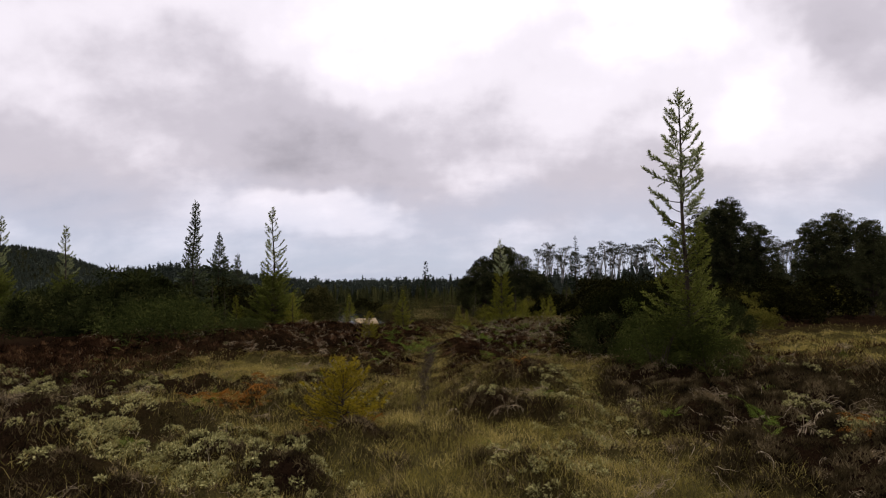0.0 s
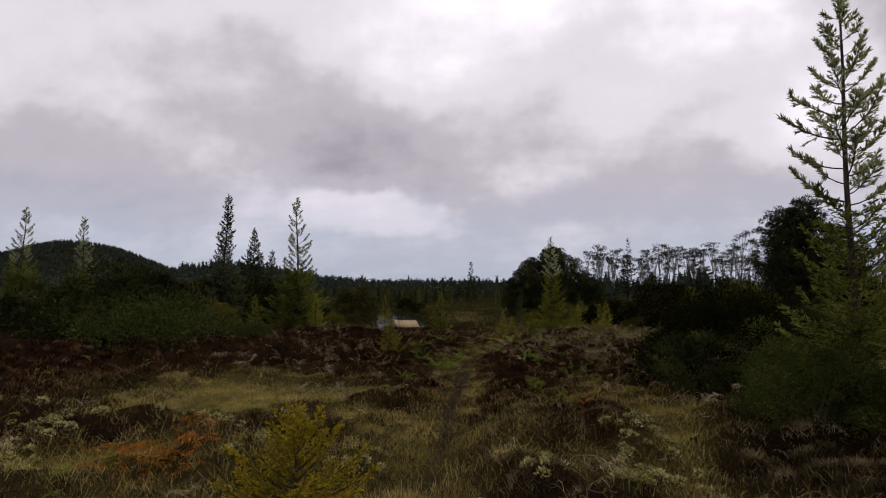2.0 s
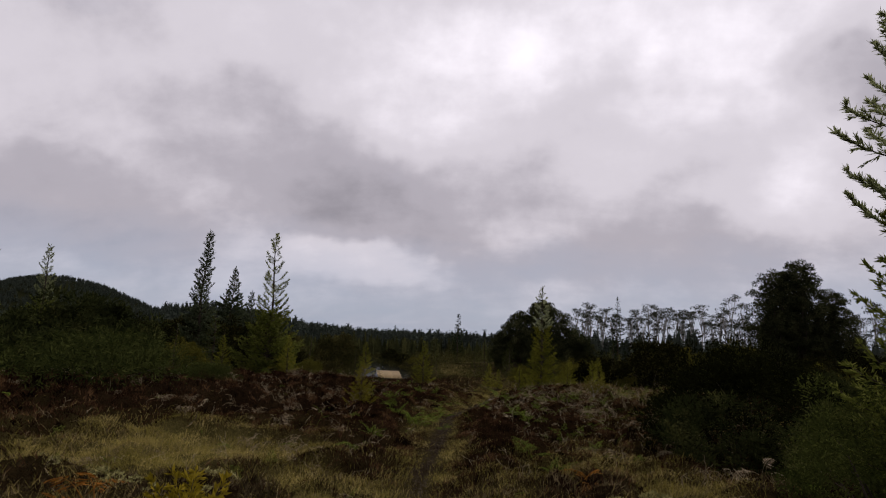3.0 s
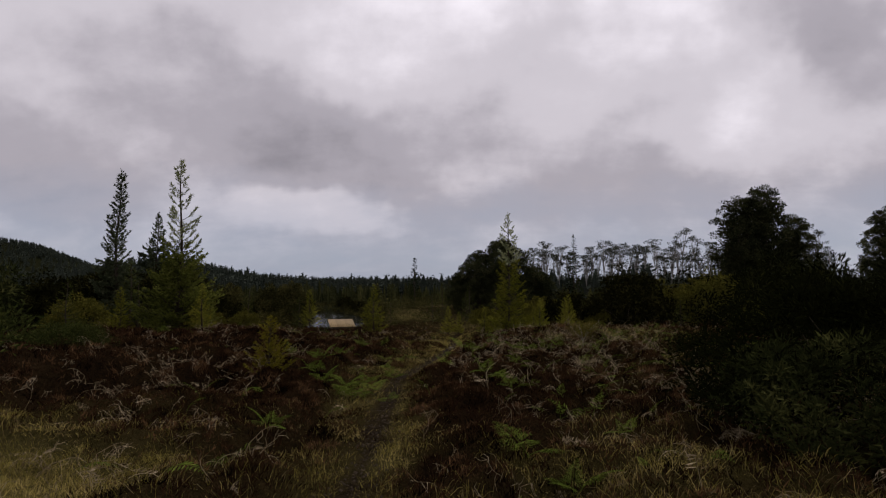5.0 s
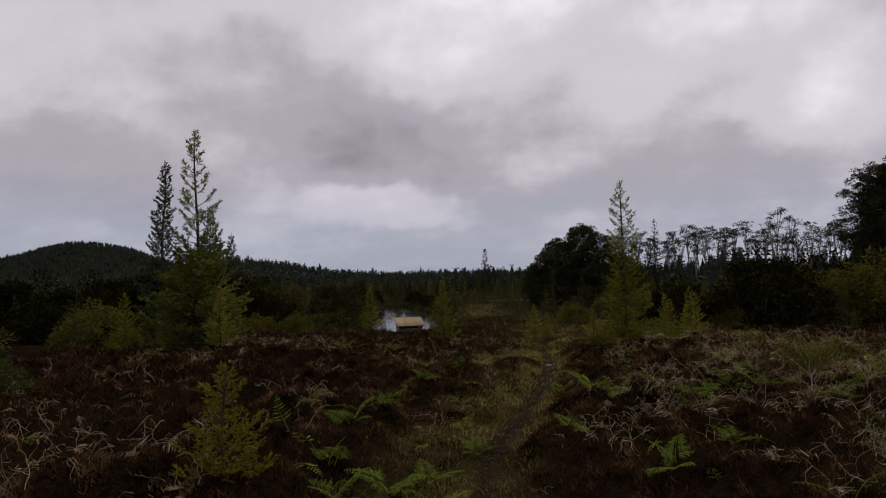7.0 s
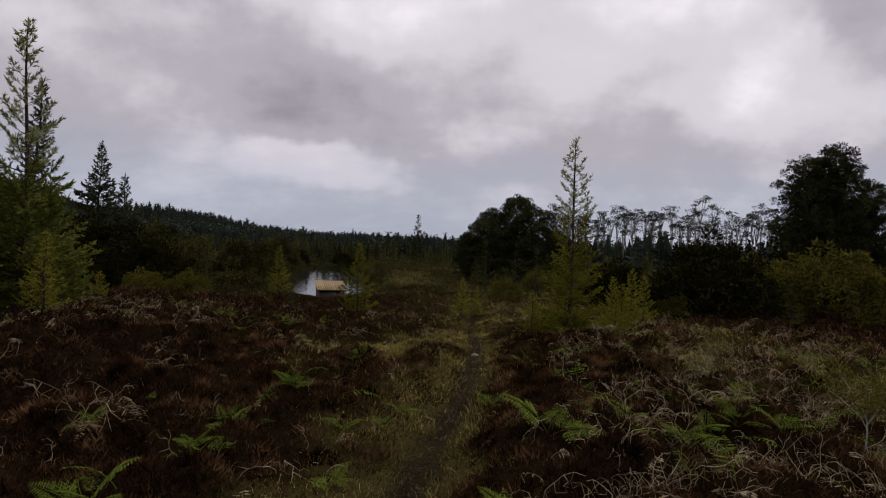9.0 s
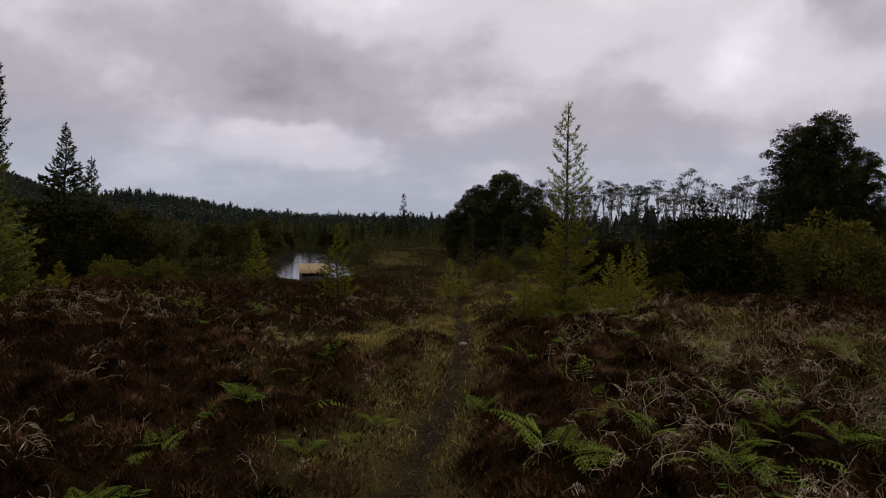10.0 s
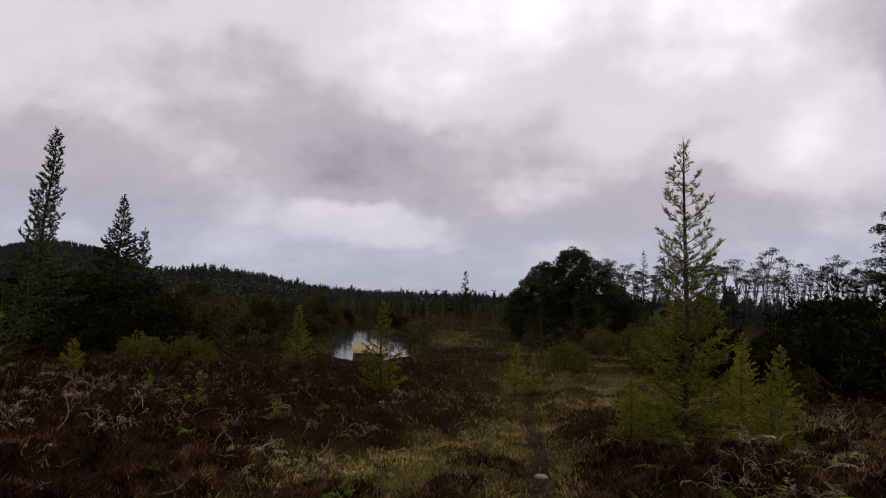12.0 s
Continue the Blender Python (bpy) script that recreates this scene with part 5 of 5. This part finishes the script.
# thickets of dead bracken: x, y, spread in metres, weight
THICKETS = [(-3.1, 13.9, 0.6, 2.0), (-4.2, 15.2, 0.7, 1.2), (1.2, 15.8, 0.6, 1.2), (1.5, 18.4, 0.6, 2.2), (2.3, 18.7, 0.6, 2.0), (3.3, 19.0, 0.7, 2.0), (2.2, 17.6, 0.7, 1.6),
            (3.2, 21.3, 0.8, 1.0), (4.9, 21.5, 0.9, 1.2), (2.3, 22.8, 0.6, 1.0), (3.7, 24.3, 0.8, 1.0), (-5.4, 24.4, 1.2, 0.9), (-7.4, 26.2, 1.5, 0.9), (1.6, 11.9, 0.6, 1.0), (1.0, 13.0, 0.6, 0.8),
            (3.8, 17.0, 0.8, 1.2), (3.5, 20.3, 0.7, 1.0), (1.5, 21.2, 0.6, 0.5), (3.6, 4.5, 0.9, 0.8), (-2.4, 17.7, 0.7, 0.4), (-4.6, 20.7, 1.0, 0.4), (2.7, 15.2, 0.8, 0.9), (2.0, 13.6, 0.8, 0.7), (2.6, 11.3, 0.8, 1.0), (3.2, 13.0, 0.8, 0.9), (0.9, 10.2, 0.5, 0.7), (-1.9, 10.8, 0.6, 0.5), (2.6, 9.2, 0.7, 0.6), (1.2, 17.0, 0.5, 2.0), (1.9, 16.8, 0.6, 2.0), (2.6, 17.0, 0.6, 1.8), (1.0, 16.2, 0.5, 1.0)]


def thicket(x, y):
    return sum(w * math.exp(-((x - cx) ** 2 + (y - cy) ** 2) / sp ** 2) for cx, cy, sp, w in THICKETS)


def build_ferns():
    rng = R(75)
    kinds = [fern_plant("fern", FROND, rng, c, "bright green bracken fern growing through heather", "fern", "green ferns", "frond") for c in (4, 5, 3)]
    spots = [(0.60, 17.5, 1.2), (0.35, 19.4, 0.85), (1.3, 17.7, 0.8), (1.9, 17.7, 0.8), (2.7, 17.7, 0.8), (2.3, 18.3, 0.8), (2.8, 18.9, 0.7), (-1.9, 17.8, 0.7), (-1.0, 15.1, 1.0), (0.8, 15.0, 0.9), (-0.7, 16.2, 0.9), (-1.0, 14.1, 0.9), (1.2, 10.4, 1.0), (1.0, 12.9, 0.8), (1.5, 21.1, 0.7), (-1.6, 18.5, 0.6), (-1.57, 18.5, 0.7), (-1.04, 18.2, 0.7), (-2.06, 18.1, 0.6), (-1.85, 15.9, 0.9), (-1.25, 15.0, 1.2), (-1.07, 14.0, 1.15), (-1.5, 14.4, 1.05), (-0.85, 14.5, 1.0), (-1.7, 14.9, 0.9), (-1.45, 11.8, 0.8), (0.9, 10.9, 1.15),
             (0.95, 21.4, 0.8), (-4.9, 23.9, 1.0), (-0.5, 14.0, 0.6), (1.5, 17.2, 0.9), (2.2, 17.9, 0.8), (1.9, 16.0, 0.9), (0.2, 16.3, 0.6), (2.9, 17.0, 0.9), (0.1, 14.2, 0.6), (-1.7, 16.7, 0.7), (-0.9, 17.0, 0.55),
             (3.9, 16.6, 0.8), (-3.3, 24.6, 0.8), (-5.6, 22.4, 0.9), (-4.2, 16.0, 0.8), (-6.2, 19.4, 0.9), (-3.2, 4.6, 0.6), (-2.7, 7.3, 0.7), (3.3, 4.6, 0.7), (2.6, 5.2, 0.5), (-3.0, 5.6, 0.5), (-0.6, 18.9, 0.6), (-0.75, 18.5, 0.55), (-5.6, 27.2, 0.9), (-4.6, 27.8, 0.8), (-6.6, 26.8, 0.8), (-7.4, 28.0, 0.9), (-3.9, 26.2, 0.7), (-5.0, 25.6, 0.7), (1.85, 17.75, 0.9), (2.4, 17.6, 0.9), (2.65, 18.7, 0.8), (2.5, 19.2, 0.7), (1.6, 18.6, 0.6), (3.3, 18.2, 0.8), (3.6, 19.6, 0.7), (3.0, 20.4, 0.7), (4.4, 18.8, 0.8), (3.9, 5.0, 0.6), (3.1, 4.1, 0.5), (1.35, 15.4, 0.7), (0.85, 13.4, 0.7), (2.5, 14.6, 0.7)]
    while len(spots) < 150:
        x, y = rng.uniform(-9, 8.5), rng.uniform(7, 33)
        if trail_dist(x, y) < 1.5 + 2 * (y < 10) or vnoise(x / 1.8, y / 1.8, 63) < 0.42 or abs(x - 3.7) + abs(y - 8) < 2:
            continue
        spots.append((x, y, rng.uniform(0.3, 0.6)))
    for k, (x, y, sc) in enumerate(spots):
        if k < 3:
            place(kinds[k], x, y, turn=rng.random() * 360, scale=sc * 0.62)
        else:
            copy_at(kinds[k % 3], x, y, rng.random() * 360, sc * 0.62)
    dead = [fern_plant("dead_bracken", DEAD, rng, c, "withered pale bracken with curled drooping fronds", "bracken", "withered bracken", "dead_frond", 0.4) for c in (3, 4, 2, 3)]
    stalks = [stalk_mesh(rng, h) for h in (0.46, 0.60, 0.38, 0.52)]
    for k, plant_root in enumerate(dead):
        for j in range(3):
            ob = new("stalk", stalks[(j + k) % 3])
            ob.parent = plant_root
            ob.matrix_basis = Matrix.LocRotScale((rng.normal(0, 0.08), rng.normal(0, 0.08), 0), Euler((rng.normal(0, 0.2), rng.normal(0, 0.3), rng.random() * 6.28)), None)
    made = 0
    while made < 300:
        x, y = rng.uniform(-9, 9), rng.uniform(2.5, 32)
        right = bump2(x, y, 2.8, 18.7, 1.9, 3.6) + 0.7 * bump2(x, y, -4, 14, 2.2, 3) + 0.4 * bump2(x, y, -5.5, 23.5, 3, 3)
        if trail_dist(x, y) < 0.65 or rng.random() > 0.10 + 0.3 * right + 0.4 * thicket(x, y):
            continue
        sc = rng.uniform(0.38, 0.80)
        if made < 4:
            place(dead[made], x, y, turn=rng.random() * 360, scale=sc)
        else:
            copy_at(dead[made % 4], x, y, rng.random() * 360, sc)
        made += 1
    # the rest of the withered fronds, too many and too small to tell apart
    s = Soup()
    arr = []
    for me in DEAD + stalks * 3:
        v = np.empty(len(me.vertices) * 3, np.float32)
        me.vertices.foreach_get("co", v)
        f = np.empty(len(me.loops), np.int32)
        me.loops.foreach_get("vertex_index", f)
        arr.append((v.reshape(-1, 3), f.reshape(-1, 3)))
    n = 0
    while n < 2400:
        x, y = rng.uniform(-10, 10), rng.uniform(2.5, 33)
        if trail_dist(x, y) < 0.45 or rng.random() > 0.020 + 0.35 * thicket(x, y) * (0.15 + 0.7 * smooth(0.40, 0.62, vnoise(x * 2.1, y * 2.1, 64))):
            continue
        v, f = arr[int(rng.integers(len(arr)))]
        m = np.array(Euler((rng.normal(0, 0.5), rng.normal(0, 0.5), rng.random() * 6.28)).to_matrix())
        s.add(v @ m.T * rng.uniform(0.28, 0.66) + np.array([x, y, float(ground_h(x, y)) + 0.03]), f)
        n += 1
    tagged(new("bracken_litter", s.mesh("bracken_litter", M_BRACKEN)), "bleached bracken litter scattered over heather", "bracken", kind="stuff")
    small = [frond_mesh("small_frond", R(85 + k), M_FERN, 0.5, 9, ((0.9, -0.3), (0.6, -0.5))[k], 0.1, 0.06) for k in range(2)]
    arr = []
    for me in small:
        v = np.empty(len(me.vertices) * 3, np.float32)
        me.vertices.foreach_get("co", v)
        f = np.empty(len(me.loops), np.int32)
        me.loops.foreach_get("vertex_index", f)
        arr.append((v.reshape(-1, 3), f.reshape(-1, 3)))
        bpy.data.meshes.remove(me)
    s, n = Soup(), 0
    while n < 620:
        x, y = rng.uniform(-9, 9), rng.uniform(4, 30)
        mound = bump2(x, y, 3.4, 18.5, 2.2, 4.5) + 0.5 * bump2(x, y, -6, 26, 3, 2) + 0.35 * bump2(x, y, -0.9, 16.5, 1.0, 3.0) + 0.4 * bump2(x, y, 1.6, 13.0, 1.2, 2.5) + 0.3 * bump2(x, y, -1.6, 12.0, 1.0, 2.0)
        if trail_dist(x, y) < 0.5 or rng.random() > 0.02 + 0.5 * mound * smooth(0.42, 0.6, vnoise(x * 1.5, y * 1.5, 68)):
            continue
        v, f = arr[n % 2]
        m = np.array(Euler((rng.normal(0, 0.35), rng.normal(0, 0.35), rng.random() * 6.28)).to_matrix())
        s.add(v @ m.T * rng.uniform(0.35, 0.8) + np.array([x, y, float(ground_h(x, y)) + 0.05]), f)
        n += 1
    tagged(new("low_fern", s.mesh("low_fern", M_FERN)), "low green fern fronds between the dead bracken", "fern", kind="stuff")
    rust = fern_plant("rusty_bracken", RUSTY, rng, 6, "rust-orange dying bracken in the grass", "bracken", "rusty bracken", "rusty_frond", 0.3)
    place(rust, -2.9, 6.75, scale=1.1)
    for x, y, sc in [(-3.25, 6.9, 1.0), (-2.6, 7.0, 0.9), (-3.0, 6.4, 0.8), (-2.75, 6.6, 0.9), (-3.4, 6.55, 0.7), (-3.15, 6.65, 0.7), (-2.85, 6.45, 0.7), (-2.65, 6.8, 0.7), (-3.05, 6.95, 0.8), (-2.5, 6.55, 0.6), (-3.3, 6.3, 0.6), (-1.35, 5.4, 0.6), (-1.1, 5.35, 0.6), (-0.85, 6.0, 0.7), (-1.0, 5.5, 0.6), (1.25, 8.4, 0.6), (-1.6, 5.7, 0.6), (3.9, 4.0, 0.6)]:
        copy_at(rust, x, y, rng.random() * 360, sc)


build_ferns()


def build_lichen():
    rng = R(95)
    spots = [(-2.9, 4.8, 0.9), (-2.5, 4.7, 0.9), (-2.3, 4.5, 0.9), (-2.9, 4.4, 1.0), (-2.0, 4.9, 0.8), (-1.7, 4.3, 0.7), (-1.9, 4.1, 0.8), (-1.4, 4.0, 0.7),
             (1.43, 6.6, 0.6), (1.75, 5.9, 0.4), (2.0, 5.4, 0.5), (4.2, 5.2, 0.6), (4.6, 4.8, 0.6), (3.9, 4.7, 0.4), (1.6, 4.8, 0.5), (0.9, 4.2, 0.5), (4.3, 19.6, 0.8), (3.6, 21.0, 0.8), (2.9, 22.4, 0.6), (-2.6, 23.0, 0.8), (-1.9, 23.4, 0.6), (-7.6, 9.0, 1.1), (-6.6, 8.1, 1.0), (-4.3, 5.5, 1.0), (-3.4, 4.6, 1.0), (-3.9, 5.0, 0.9), (-2.6, 4.1, 0.9), (-1.3, 3.5, 0.7), (1.5, 7.1, 0.6), (2.2, 6.3, 0.5), (5.2, 6.9, 0.6), (3.8, 4.4, 0.7), (4.3, 4.3, 0.6), (-6.3, 7.3, 1.2), (-5.9, 6.8, 1.0), (-3.1, 4.0, 1.1), (-2.5, 3.7, 1.0), (-1.7, 3.6, 0.8), (1.8, 7.7, 0.6)]
    while len(spots) < 72:
        x, y = rng.uniform(-8, 2.5), rng.uniform(3.0, 9.0)
        if trail_dist(x, y) > 0.7:
            spots.append((x, y, rng.uniform(0.3, 0.6)))
    s = Soup()
    for cx, cy, sc in spots:
        # each tuft is a huddle of small domed cushions
        for k in range(int(6 + 11 * sc)):
            ox, oy, r = rng.normal(0, 0.42) * sc, rng.normal(0, 0.34) * sc, rng.uniform(0.025, 0.085) * (0.6 + 0.4 * sc)
            n = int(40 + 14000 * r * r)
            e = rand_dirs(rng, n, 0.55)
            p = e * r * rng.uniform(0.72, 1.05, (n, 1)) * [1.15, 1.15, 0.8]
            x, y = cx + ox + p[:, 0], cy + oy + p[:, 1]
            base = float(ground_h(cx + ox, cy + oy)) + 0.01
            d = unit(e + rng.normal(0, 0.5, (n, 3)))
            s.spikes(np.stack([x, y, base + p[:, 2]], 1), d, perp(rng, d), rng.uniform(0.014, 0.036, n), rng.uniform(0.010, 0.024, n))
    tagged(new("lichen", s.mesh("lichen", M_LICHEN)), "ragged pale yellow-green lichen tufts on the heath", "lichen", kind="stuff")


build_lichen()
